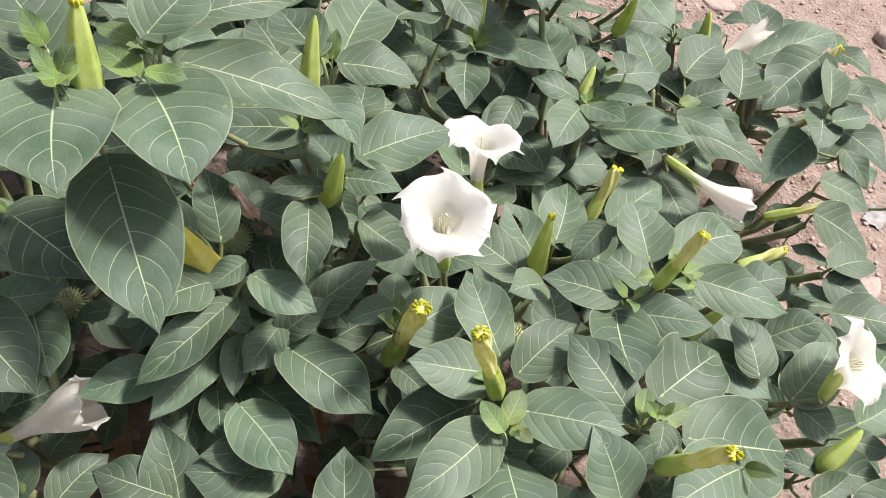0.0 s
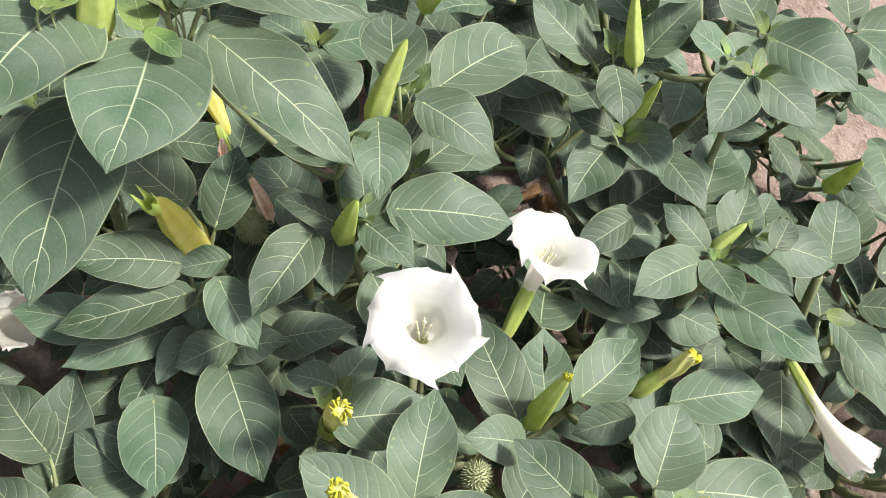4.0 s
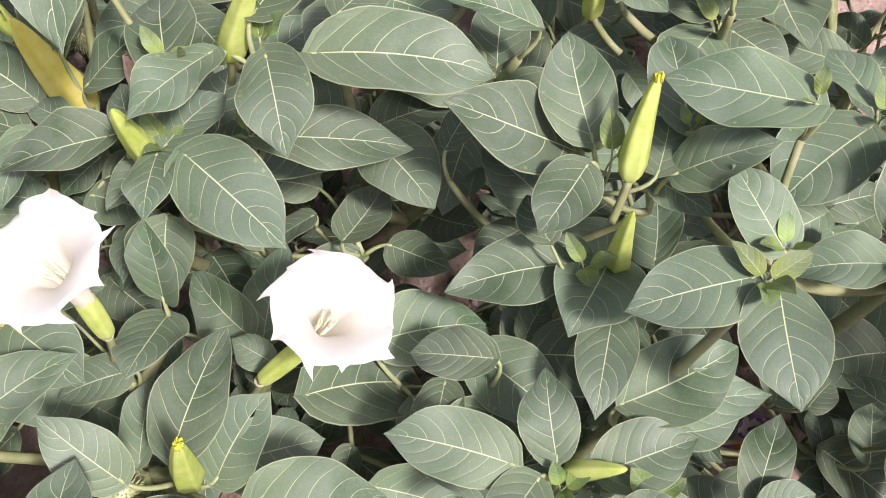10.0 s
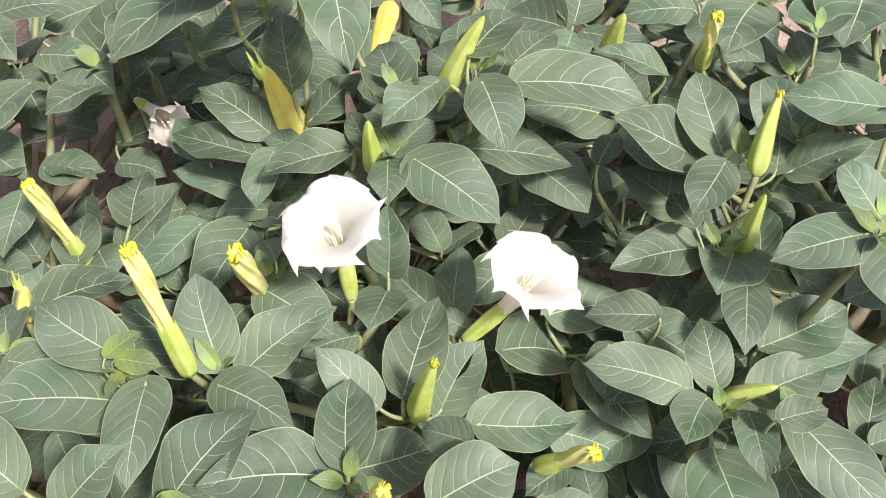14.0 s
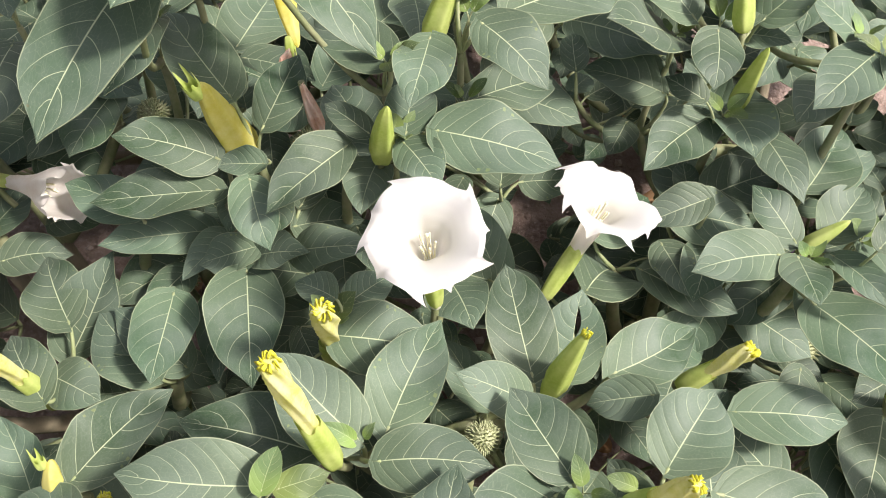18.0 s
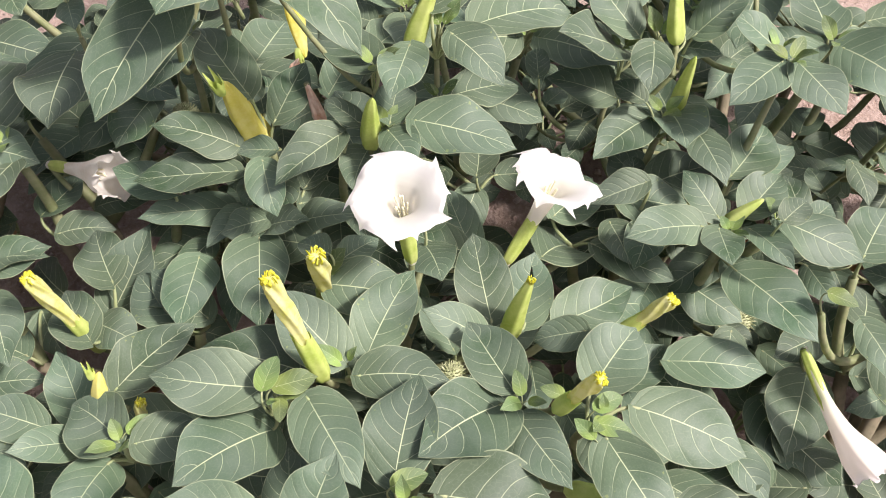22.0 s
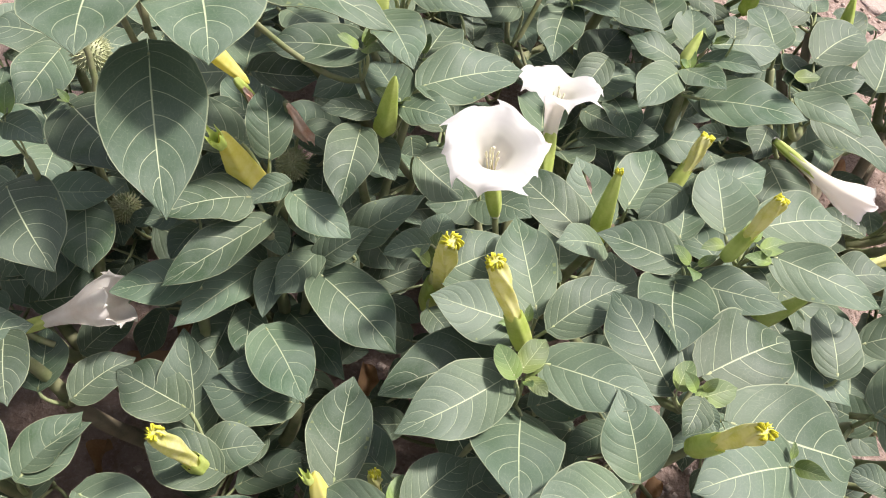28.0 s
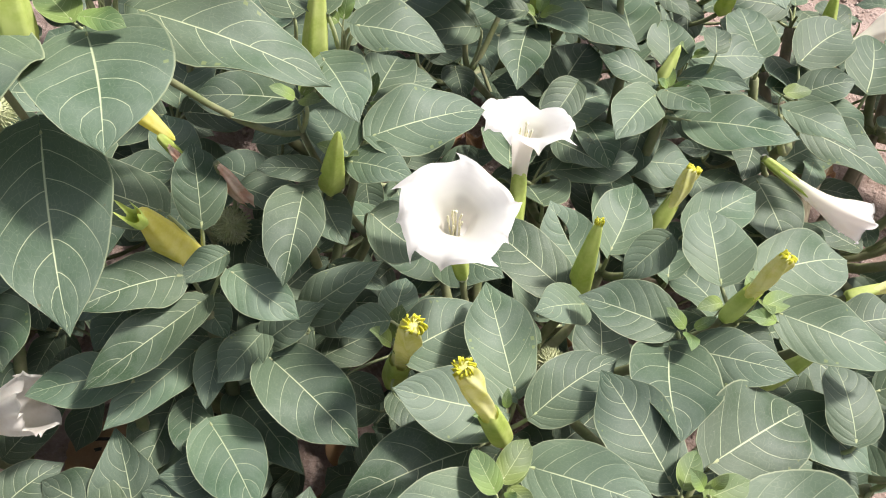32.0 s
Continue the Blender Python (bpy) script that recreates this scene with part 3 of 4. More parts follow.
leaf((0.225, -0.128, 0.423), (0.241, -0.145, 0.422), 0.64, 0)
leaf((0.252, -0.127, 0.411), (0.365, -0.087, 0.358), 0.64, 0)
leaf((0.301, -0.138, 0.400), (0.234, -0.199, 0.424), 0.64, 0)
leaf((0.325, -0.016, 0.318), (0.360, -0.030, 0.317), 0.64, 0)
leaf((0.398, -0.009, 0.314), (0.449, -0.033, 0.296), 0.64, 0)
leaf((0.400, -0.088, 0.336), (0.363, -0.085, 0.339), 0.64, 0)
leaf((0.405, -0.080, 0.336), (0.470, -0.079, 0.329), 0.64, 0)
leaf((0.440, -0.043, 0.329), (0.484, -0.044, 0.327), 0.64, 0)
leaf((0.467, -0.006, 0.305), (0.520, 0.042, 0.305), 0.64, 0)
leaf((0.393, -0.123, 0.344), (0.430, -0.088, 0.342), 0.64, 0)
leaf((-0.373, -0.277, 0.373), (-0.496, -0.245, 0.366), 0.64, 0)
leaf((-0.433, -0.243, 0.325), (-0.496, -0.213, 0.325), 0.64, 0)
leaf((-0.423, -0.151, 0.409), (-0.366, -0.232, 0.415), 0.50, 0)
leaf((-0.429, -0.169, 0.353), (-0.393, -0.248, 0.356), 0.64, 0)
leaf((-0.566, -0.244, 0.342), (-0.487, -0.184, 0.345), 0.64, 0)
leaf((-0.311, -0.066, 0.460), (-0.253, -0.134, 0.460), 0.40, 0)
leaf((-0.374, -0.111, 0.341), (-0.325, -0.174, 0.335), 0.64, 0)
leaf((-0.372, -0.311, 0.365), (-0.314, -0.252, 0.364), 0.64, 0)
leaf((-0.111, 0.059, 0.444), (-0.158, 0.099, 0.444), 0.64, 0)
leaf((-0.132, 0.045, 0.396), (-0.091, 0.004, 0.396), 0.64, 0)
leaf((-0.144, -0.033, 0.341), (-0.121, 0.025, 0.338), 0.64, 0)
leaf((-0.128, -0.280, 0.291), (-0.200, -0.283, 0.291), 0.64, 0)
leaf((-0.279, -0.349, 0.285), (-0.270, -0.278, 0.285), 0.64, 0)
leaf((-0.192, -0.237, 0.283), (-0.269, -0.230, 0.284), 0.64, 0)
leaf((0.057, -0.386, 0.345), (-0.030, -0.405, 0.348), 0.64, 0)
leaf((0.066, -0.374, 0.335), (0.047, -0.340, 0.331), 0.64, 0)
leaf((0.106, -0.331, 0.365), (0.101, -0.277, 0.368), 0.64, 0)
leaf((0.050, -0.276, 0.380), (0.076, -0.220, 0.377), 0.64, 0)
leaf((-0.153, -0.395, 0.262), (-0.127, -0.333, 0.261), 0.64, 0)
leaf((-0.172, -0.344, 0.250), (-0.231, -0.381, 0.251), 0.64, 0)
leaf((0.036, -0.277, 0.380), (0.034, -0.252, 0.379), 0.54, 0, 'young')
leaf((0.037, 0.251, 0.326), (0.092, 0.236, 0.324), 0.64, 0)
leaf((0.109, 0.311, 0.264), (0.187, 0.340, 0.255), 0.64, 0)
leaf((0.246, 0.392, 0.262), (0.240, 0.329, 0.265), 0.64, 0)
leaf((0.255, 0.335, 0.183), (0.344, 0.305, 0.181), 0.64, 0)
leaf((0.229, 0.067, 0.346), (0.281, 0.050, 0.344), 0.64, 0)
leaf((0.323, 0.094, 0.362), (0.375, 0.124, 0.358), 0.64, 0)
leaf((0.233, 0.055, 0.417), (0.235, 0.082, 0.416), 0.54, 0, 'young')
leaf((0.243, 0.047, 0.417), (0.263, 0.068, 0.415), 0.54, 0, 'young')
leaf((0.252, 0.037, 0.417), (0.230, 0.034, 0.417), 0.54, 0, 'young')
leaf((0.210, 0.038, 0.418), (0.193, 0.026, 0.418), 0.54, 0, 'young')
leaf((0.244, 0.340, 0.386), (0.269, 0.354, 0.385), 0.54, 0, 'young')
leaf((-0.110, 0.011, 0.348), (-0.055, 0.004, 0.346), 0.40, 0)
leaf((-0.109, 0.174, 0.304), (-0.164, 0.212, 0.305), 0.64, 0)
leaf((-0.119, 0.213, 0.274), (-0.091, 0.268, 0.272), 0.64, 0)
leaf((-0.131, 0.264, 0.400), (-0.174, 0.293, 0.401), 0.50, 0)
leaf((-0.084, 0.347, 0.368), (-0.149, 0.295, 0.371), 0.64, 0)
leaf((-0.101, 0.328, 0.320), (-0.076, 0.282, 0.320), 0.64, 0)
leaf((-0.032, 0.363, 0.386), (-0.051, 0.338, 0.387), 0.64, 0)
leaf((-0.087, 0.433, 0.462), (-0.175, 0.434, 0.468), 0.50, 0)
leaf((-0.063, 0.408, 0.447), (-0.114, 0.426, 0.454), 0.64, 0)
leaf((0.015, 0.014, 0.334), (0.034, -0.037, 0.335), 0.64, 0)
leaf((0.078, 0.022, 0.311), (0.009, 0.027, 0.314), 0.45, 0)
leaf((0.013, 0.121, 0.330), (-0.008, 0.089, 0.332), 0.64, 0)
leaf((0.005, 0.316, 0.326), (-0.028, 0.338, 0.327), 0.64, 0)
leaf((0.029, 0.347, 0.325), (0.067, 0.307, 0.324), 0.64, 0)
leaf((0.053, 0.279, 0.315), (0.038, 0.253, 0.316), 0.64, 0)
leaf((0.053, 0.279, 0.315), (0.041, 0.303, 0.315), 0.64, 0)
leaf((0.128, 0.485, 0.279), (0.064, 0.521, 0.282), 0.50, 0)
leaf((0.138, 0.482, 0.289), (0.130, 0.527, 0.289), 0.64, 0)
leaf((0.166, 0.347, 0.409), (0.159, 0.389, 0.408), 0.64, 0)
leaf((-0.387, -0.349, 0.365), (-0.367, -0.280, 0.373), 0.64, 0)
leaf((-0.327, -0.270, 0.366), (-0.281, -0.323, 0.365), 0.64, 0)
leaf((-0.347, -0.357, 0.355), (-0.232, -0.370, 0.378), 0.64, 0)
leaf((-0.375, -0.175, 0.432), (-0.282, -0.231, 0.433), 0.64, 0)
leaf((-0.209, -0.349, 0.314), (-0.131, -0.356, 0.302), 0.64, 0)
leaf((-0.312, 0.467, 0.455), (-0.214, 0.401, 0.467), 0.64, 0)
leaf((-0.231, 0.500, 0.471), (-0.311, 0.538, 0.455), 0.64, 0)
leaf((-0.331, 0.598, 0.455), (-0.215, 0.524, 0.470), 0.64, 0)
leaf((-0.256, 0.413, 0.456), (-0.214, 0.445, 0.452), 0.64, 0)
# end of the canopy leaves

rng = random.Random(5)


CLEAR = [((0.262, 0.340), (0.408, 0.371)), ((0.434, 0.367), (0.518, 0.385)), ((0.370, 0.218), (0.428, 0.247)), ((0.356, 0.655), (0.415, 0.702)), ((0.480, 0.628), (0.511, 0.648)), ((-0.352, -0.244), (-0.293, -0.196)), ((-0.142, -0.273), (-0.152, -0.303)), ((0.256, 0.374), (0.413, 0.393)), ((0.415, -0.003), (0.44, 0.022))]


def covers(x, y):
    """Whether a leaf at this place would hang over one of the drooping flowers and low buds."""
    for (ax, ay), (bx, by) in CLEAR:
        for k in range(5):
            qx, qy = ax + (bx - ax) * k / 4, ay + (by - ay) * k / 4
            if math.hypot(x - qx, y - qy) < 0.05 or math.hypot(x - qx, y - (qy - 0.06)) < 0.05:
                return True
    return False


def rim_leaves(x0, x1, y0, y1, z, spread, gap, count):
    """Leaves of the bush's outer parts, in loose whorls."""
    made = []
    for _ in range(count * 12):
        if len(made) >= count:
            break
        c = Vector((rng.uniform(x0, x1), rng.uniform(y0, y1), z + rng.uniform(-spread, spread)))
        if any((c.xy - q.xy).length < gap for q in made) or any((c - (q[0] + q[1]) / 2).length < 0.06 for q in LEAVES):
            continue
        made.append(c)
        turn, n = rng.uniform(0, 6.28), rng.choice((2, 3, 4, 4))
        for i in range(n):
            a = turn + 6.28 * i / n + rng.uniform(-0.4, 0.4)
            d = Vector((math.cos(a), math.sin(a), rng.uniform(-0.35, 0.12)))
            ln = rng.uniform(0.06, 0.105)
            b = c + d * 0.015
            if covers(b.x + d.x * ln / 2, b.y + d.y * ln / 2):
                continue
            leaf(b, b + d * ln, rng.uniform(0.55, 0.72), rng.uniform(-18, 18))


# outer parts of the bush
rim_leaves(-0.85, -0.36, -0.45, 0.6, 0.34, 0.06, 0.11, 34)
rim_leaves(-0.45, 0.12, 0.56, 0.92, 0.36, 0.07, 0.11, 20)
rim_leaves(-0.36, -0.18, 0.12, 0.55, 0.36, 0.06, 0.11, 12)
rim_leaves(-0.55, 0.55, -0.72, -0.42, 0.33, 0.05, 0.11, 26)
rim_leaves(0.34, 0.5, -0.42, -0.08, 0.33, 0.05, 0.11, 6)
rim_leaves(0.26, 0.52, -0.02, 0.5, 0.25, 0.04, 0.075, 16)
rim_leaves(0.2, 0.45, 0.42, 0.75, 0.23, 0.03, 0.08, 12)
rim_leaves(-0.66, -0.42, -0.36, -0.1, 0.22, 0.05, 0.09, 10)
rim_leaves(-0.22, 0.12, 0.68, 0.95, 0.2, 0.05, 0.09, 9)
CANOPY = list(LEAVES)


def canopy_height(x, y):
    """The canopy's height over a place, from the leaves round it, and how near the nearest is."""
    tot = hs = 0.0
    near = 9.0
    for b, t, *_ in CANOPY:
        c = (b + t) / 2
        d = math.hypot(c.x - x, c.y - y)
        near = min(near, d)
        w = 1 / (d * d + 0.0015)
        tot += w
        hs += w * min(b.z, t.z)
    return hs / tot, near


# leaves of the lower storeys, in the shade of the canopy
LOW = []
for i in range(9000):
    if len(LOW) >= 1050:
        break
    x, y = rng.uniform(-0.8, 0.62), rng.uniform(-0.6, 0.9)
    h, near = canopy_height(x, y)
    if near > 0.085 or (x < -0.2 and y < -0.08 and rng.random() < 0.6):
        continue
    z = h - rng.uniform(0.04, 0.27)
    if z < 0.06:
        continue
    if z > 0.2 and covers(x, y):
        continue
    base = Vector((x, y, z))
    if any((base - q[0]).length < 0.03 for q in LOW):
        continue
    yaw, ln = rng.uniform(0, 2 * math.pi), rng.uniform(0.035, 0.09)
    tip = base + Vector((math.cos(yaw) * ln, math.sin(yaw) * ln, rng.uniform(-0.5, 0.15) * ln))
    LOW.append((base, tip, rng.uniform(0.5, 0.72), rng.uniform(-25, 25), "low"))

# small leaves near the ground
for i in range(3000):
    if len(LOW) >= 1500:
        break
    x, y = rng.uniform(-0.75, 0.36), rng.uniform(-0.5, 0.85)
    h, near = canopy_height(x, y)
    if near > 0.1 or (x < -0.2 and y < -0.08 and rng.random() < 0.85):
        continue
    base = Vector((x, y, rng.uniform(0.05, max(0.08, h - 0.16))))
    yaw, ln = rng.uniform(0, 2 * math.pi), rng.uniform(0.04, 0.08)
    tip = base + Vector((math.cos(yaw) * ln, math.sin(yaw) * ln, rng.uniform(-0.4, 0.2) * ln))
    LOW.append((base, tip, rng.uniform(0.45, 0.68), rng.uniform(-25, 25), "low"))

# nodes where the leaf stalks meet, and the branches that carry them
for pi, plant in enumerate(PLANTS):
    mine = [q for q in CANOPY if nearest_plant(q[0]) == pi]
    low = [q for q in LOW if nearest_plant(q[0]) == pi]
    root = Vector(ROOTS[pi])
    nodes = []
    for q in mine:
        b = q[0]
        for nd in nodes:
            if (nd[0] - b).length < 0.055:
                nd[1].append(q)
                nd[0] = sum((k[0] for k in nd[1]), Vector()) / len(nd[1])
                break
        else:
            nodes.append([b.copy(), [q]])
    crown = root + Vector((0, 0, 0.10))
    joints = [(crown, 0.011)]
    inv = Matrix.Translation(-root)
    v, f = tube([inv @ (root - Vector((0, 0, 0.02))), inv @ (root + Vector((0.004, 0, 0.05))), inv @ crown], [0.015, 0.012, 0.0115], 9)
    part("trunk", mesh_of("trunk", v, f, BARK), plant, "short woody grey-brown trunk")
    place_of, sprigs = {}, []
    for nd in sorted(nodes, key=lambda k: (k[0] - crown).length):
        spot = nd[0] + Vector((0, 0, -0.022)) + (crown - nd[0]) * 0.04
        par, rad = min(joints, key=lambda k: (k[0] - spot).length + 0.35 * (k[0] - crown).length + 1.2 * max(0.0, k[0].z - spot.z + (0.1 if (k[0] - spot).length > 0.05 else 0.0)))
        r1 = max(0.0028, min(rad * 0.7, 0.0058 if spot.z > 0.25 else 0.008))
        span = (spot - par).length
        v, f = tube([inv @ q for q in bend(par, spot, Vector((rng.uniform(-0.08, 0.08) * span, rng.uniform(-0.08, 0.08) * span, -(0.12 if span < 0.07 else 0.2) * span)))], [rad + (r1 - rad) * i / 6 for i in range(7)])
        part("branch", mesh_of("branch", v, f, STEM if r1 < 0.007 else BARK), plant)
        joints.append((spot, r1))
        for q in nd[1]:
            place_of[id(q)] = spot
        if nd[0].z > 0.365 and (len(nd[1]) > 2 or rng.random() < 0.5) and (nd[0] - Vector((-0.22, -0.06, 0.42))).length > 0.09:
            turn = rng.uniform(0, 6.28)
            for k in range(rng.choice((2, 3, 3, 4))):
                a = turn + 1.9 * k + rng.uniform(-0.3, 0.3)
                d = Vector((math.cos(a), math.sin(a), rng.uniform(0.3, 1.3))).normalized()
                ln, b = rng.uniform(0.012, 0.03), nd[0] + d * 0.006 + Vector((0, 0, 0.002))
                sprigs.append((b, b + d * ln, rng.uniform(0.42, 0.6), rng.uniform(-20, 20), "young"))
                place_of[id(sprigs[-1])] = spot
    for q in low[::3]:
        spot = q[0] + Vector((0, 0, -0.02))
        par, rad = min(joints, key=lambda k: (k[0] - spot).length + (0.2 if k[0].z > spot.z + 0.02 else 0))
        span = (spot - par).length
        if 0.05 < span < 0.2:
            v, f = tube([inv @ k for k in bend(par, spot, Vector((rng.uniform(-0.1, 0.1), rng.uniform(-0.1, 0.1), -0.15)) * span)], [0.003 - 0.0003 * i / 2 for i in range(7)])
            part("branch", mesh_of("branch", v, f, STEM), plant)
            joints.append((spot, 0.0022))
    for q in mine + low + sprigs:
        b, t, ratio, roll, kind = q
        if kind == "low" and min((k[0] - b).length for k in joints) > 0.075:
            continue
        ln = (t - b).length
        face = Vector((0, 0, 1.0)) + Vector((0.12, -0.18, 0))
        m = frame_at(b, t - b, face) @ pose(0, 0, 0, roll, 0, 0) @ Matrix.Diagonal((ln, ln * ratio * 1.12, ln, 1))
        stock = BLADES_YOUNG if kind == "young" and ln < 0.046 else BLADES
        lf = part("leaf", TORN if kind == "torn" else rng.choice(stock), plant, "leaf torn open along one side" if kind == "torn" else "", inv @ m)
        spot = place_of.get(id(q))
        if spot is None:
            spot = min(joints, key=lambda k: (k[0] - b).length + (0.1 if k[0].z > b.z else 0))[0]
        back = m.inverted()
        out = (b - t).normalized()
        gap = (spot - b).length
        grip = b + out * min(gap * 0.35, 0.016) + Vector((0, 0, -0.05 * gap))
        pts = [(b - out * 0.002).lerp(grip, k / 6).lerp(grip.lerp(spot, k / 6), k / 6) for k in range(7)]
        v, f = tube(pts, [(0.0014 + 0.00015 * k) * min(1.0, ln / 0.06) for k in range(7)], 6)
        part("petiole", mesh_of("petiole", [back @ k for k in v], f, PETIOLE), lf)


# ---- flowers and buds ----
TRUMPET = [(0.0, 0.0048, 0), (0.3, 0.006, 0), (0.55, 0.0078, 0), (0.72, 0.0100, 0), (0.81, 0.0112, 0.03), (0.88, 0.0118, 0.13), (0.935, 0.0115, 0.32), (0.97, 0.008, 0.56), (0.991, 0.004, 0.79), (1.0, 0.0, 0.97), (0.985, 0.0, 1.06)]


def corolla(length, radius, seed, wilt=0.0):
    """A trumpet along x with a wide mouth at x = length, its rim drawn into five long points and five short ones."""
    r = random.Random(seed)
    na, per = 100, 3
    stations = []
    for (xa, ra, fa), (xb, rb, fb) in zip(TRUMPET, TRUMPET[1:]):
        for k in range(per):
            q = k / per
            stations.append((xa + (xb - xa) * q, ra + (rb - ra) * q, fa + (fb - fa) * q))
    stations.append(TRUMPET[-1])
    verts, faces = [], []
    for x0, r0, fl in stations:
        for j in range(na):
            w = 2 * math.pi * j / na
            rib = math.cos(5 * w)
            tip, tip2 = max(0.0, rib) ** 17, max(0.0, -rib) ** 24
            f3 = max(0.0, fl) ** 3
            rad = r0 * (1 + 0.05 * rib * min(x0 * 1.2, 1)) + radius * fl * (0.945 + 0.045 * (0.5 + 0.5 * rib) ** 1.6)
            rad += radius * f3 * fl ** 6 * (0.11 * tip + 0.045 * tip2)
            x = length * x0
            x += radius * fl * (0.05 * math.sin(2 * w + seed) + 0.035 * math.sin(3 * w + 2.1 * seed) + 0.03 * rib)
            x += -radius * 0.05 * f3 * math.sin(7 * w + seed) - radius * 0.1 * fl ** 8 * (tip + tip2)
            turn = 0.05 * f3 * math.sin(seed * 1.7 + 3 * w) + 0.10 * fl ** 10 * tip
            if wilt:
                rad *= 1 - wilt * fl * (0.05 + 0.6 * abs(math.sin(2.5 * w + seed)) + 0.12 * math.sin(7 * w + 2 * seed))
                x += wilt * radius * fl * (1.5 + 0.45 * abs(math.sin(1.5 * w + 2 * seed)) + 0.15 * math.sin(6 * w + seed)) - wilt * radius * 0.8 * x0
            verts.append((x, rad * math.cos(w + turn), rad * math.sin(w + turn)))
    for i in range(len(stations) - 1):
        for j in range(na):
            p0, p1 = i * na + j, i * na + (j + 1) % na
            faces.append((p0, p1, p1 + na, p0 + na))
    return verts, faces


def calyx(length, r0, r1, teeth, seed, open_=0.0):
    """A five-ribbed green tube along x with five pointed teeth."""
    na, ns = 40, 12
    verts, faces = [], []
    for i in range(ns + 1):
        s = i / ns
        for j in range(na):
            w = 2 * math.pi * j / na
            rib = math.cos(5 * w + seed)
            belly = math.sin(min(s * 1.25, 1) * math.pi * 0.5) ** 0.5
            rad = (r0 + (r1 - r0) * s) * (0.55 + 0.45 * belly) * (1 + 0.07 * rib)
            x = length * s + teeth * max(0, s - 0.8) * 5 * (0.5 + 0.5 * rib) ** 2 * (0.8 + 0.4 * math.sin(w + seed))
            rad *= 1 - 0.25 * max(0, s - 0.8) * 5 * (0.5 + 0.5 * rib) ** 2 * (1 - open_)
            verts.append((x, rad * math.cos(w), rad * math.sin(w)))
    for i in range(ns):
        for j in range(na):
            p0, p1 = i * na + j, i * na + (j + 1) % na
            faces.append((p0, p1, p1 + na, p0 + na))
    faces.append(tuple(range(na - 1, -1, -1)))
    return verts, faces


def furled(length, r0, r1, seed):
    """A twisted bud of five sharp pleats along x, a little wider before its rolled mouth."""
    na, ns = 60, 20
    prof = [(0, r0), (0.3, r0 * 1.05), (0.65, r1 * 1.15), (0.85, r1 * 1.05), (0.96, r1), (1.0, r1 * 0.8)]
    verts, faces = [], []
    for i in range(ns + 1):
        s = i / ns
        for j in range(na):
            w = 2 * math.pi * j / na
            ridge = 1 - 2 * abs(math.sin(2.5 * (w + 1.5 * s * s + 0.2 * seed)))
            rad = r0
            for (sa, ra), (sb, rb) in zip(prof, prof[1:]):
                if sa <= s <= sb:
                    rad = ra + (rb - ra) * (s - sa) / (sb - sa)
            rad *= 1 + (0.09 + 0.17 * s) * ridge + 0.03 * math.sin(3 * w + 9 * s + seed)
            verts.append((length * s, rad * math.cos(w), rad * math.sin(w)))
    for i in range(ns):
        for j in range(na):
            p0, p1 = i * na + j, i * na + (j + 1) % na
            faces.append((p0, p1, p1 + na, p0 + na))
    faces.append(tuple(range(ns * na, ns * na + na)))
    return verts, faces


def bud_crest(length, r, seed):
    """The rolled mouth of a furled bud: thin ruffled petal edges curling round it."""
    rr = random.Random(seed)
    verts, faces = [], []
    n = 9
    for i in range(13):
        w0 = 2 * math.pi * i / 13 + rr.uniform(-0.2, 0.2)
        reach, lift = rr.uniform(0.85, 1.08), rr.uniform(0.5, 1.1)
        start = len(verts)
        for k in range(n + 1):
            q = k / n
            w = w0 + 0.9 * q
            rad = r * reach * (1 - 0.9 * q) + r * 0.1 * math.sin(11 * q + i)
            top = length * lift * (0.35 + 0.65 * math.sin(math.pi * min(q + 0.2, 1)))
            c, d = math.cos(w), math.sin(w)
            t = r * 0.08
            verts += [Vector((-length * 0.3, (rad + t) * c, (rad + t) * d)), Vector((top, (rad + 1.6 * t) * c, (rad + 1.6 * t) * d)), Vector((top, (rad - t) * c, (rad - t) * d)), Vector((-length * 0.3, (rad - t) * c, (rad - t) * d))]
        for k in range(n):
            a, b = start + 4 * k, start + 4 * k + 4
            for m in range(4):
                faces.append((a + m, a + (m + 1) % 4, b + (m + 1) % 4, b + m))
        faces.append((start, start + 3, start + 2, start + 1))
        e = start + 4 * n
        faces.append((e, e + 1, e + 2, e + 3))
    return verts, faces


def stalk_to(plant, root, start, drop=0.03):
    """A short green stalk from the foot of a flower or bud into the bush."""
    start = Vector(start)
    end = start + Vector((0, 0, -drop)) + (Vector((root.x, root.y, start.z)) - start) * 0.12
    v, f = tube([q - root for q in bend(start, end, Vector((0, 0, -0.004)))], [0.0032] * 7, 7)
    return mesh_of("stalk", v, f, STEM)


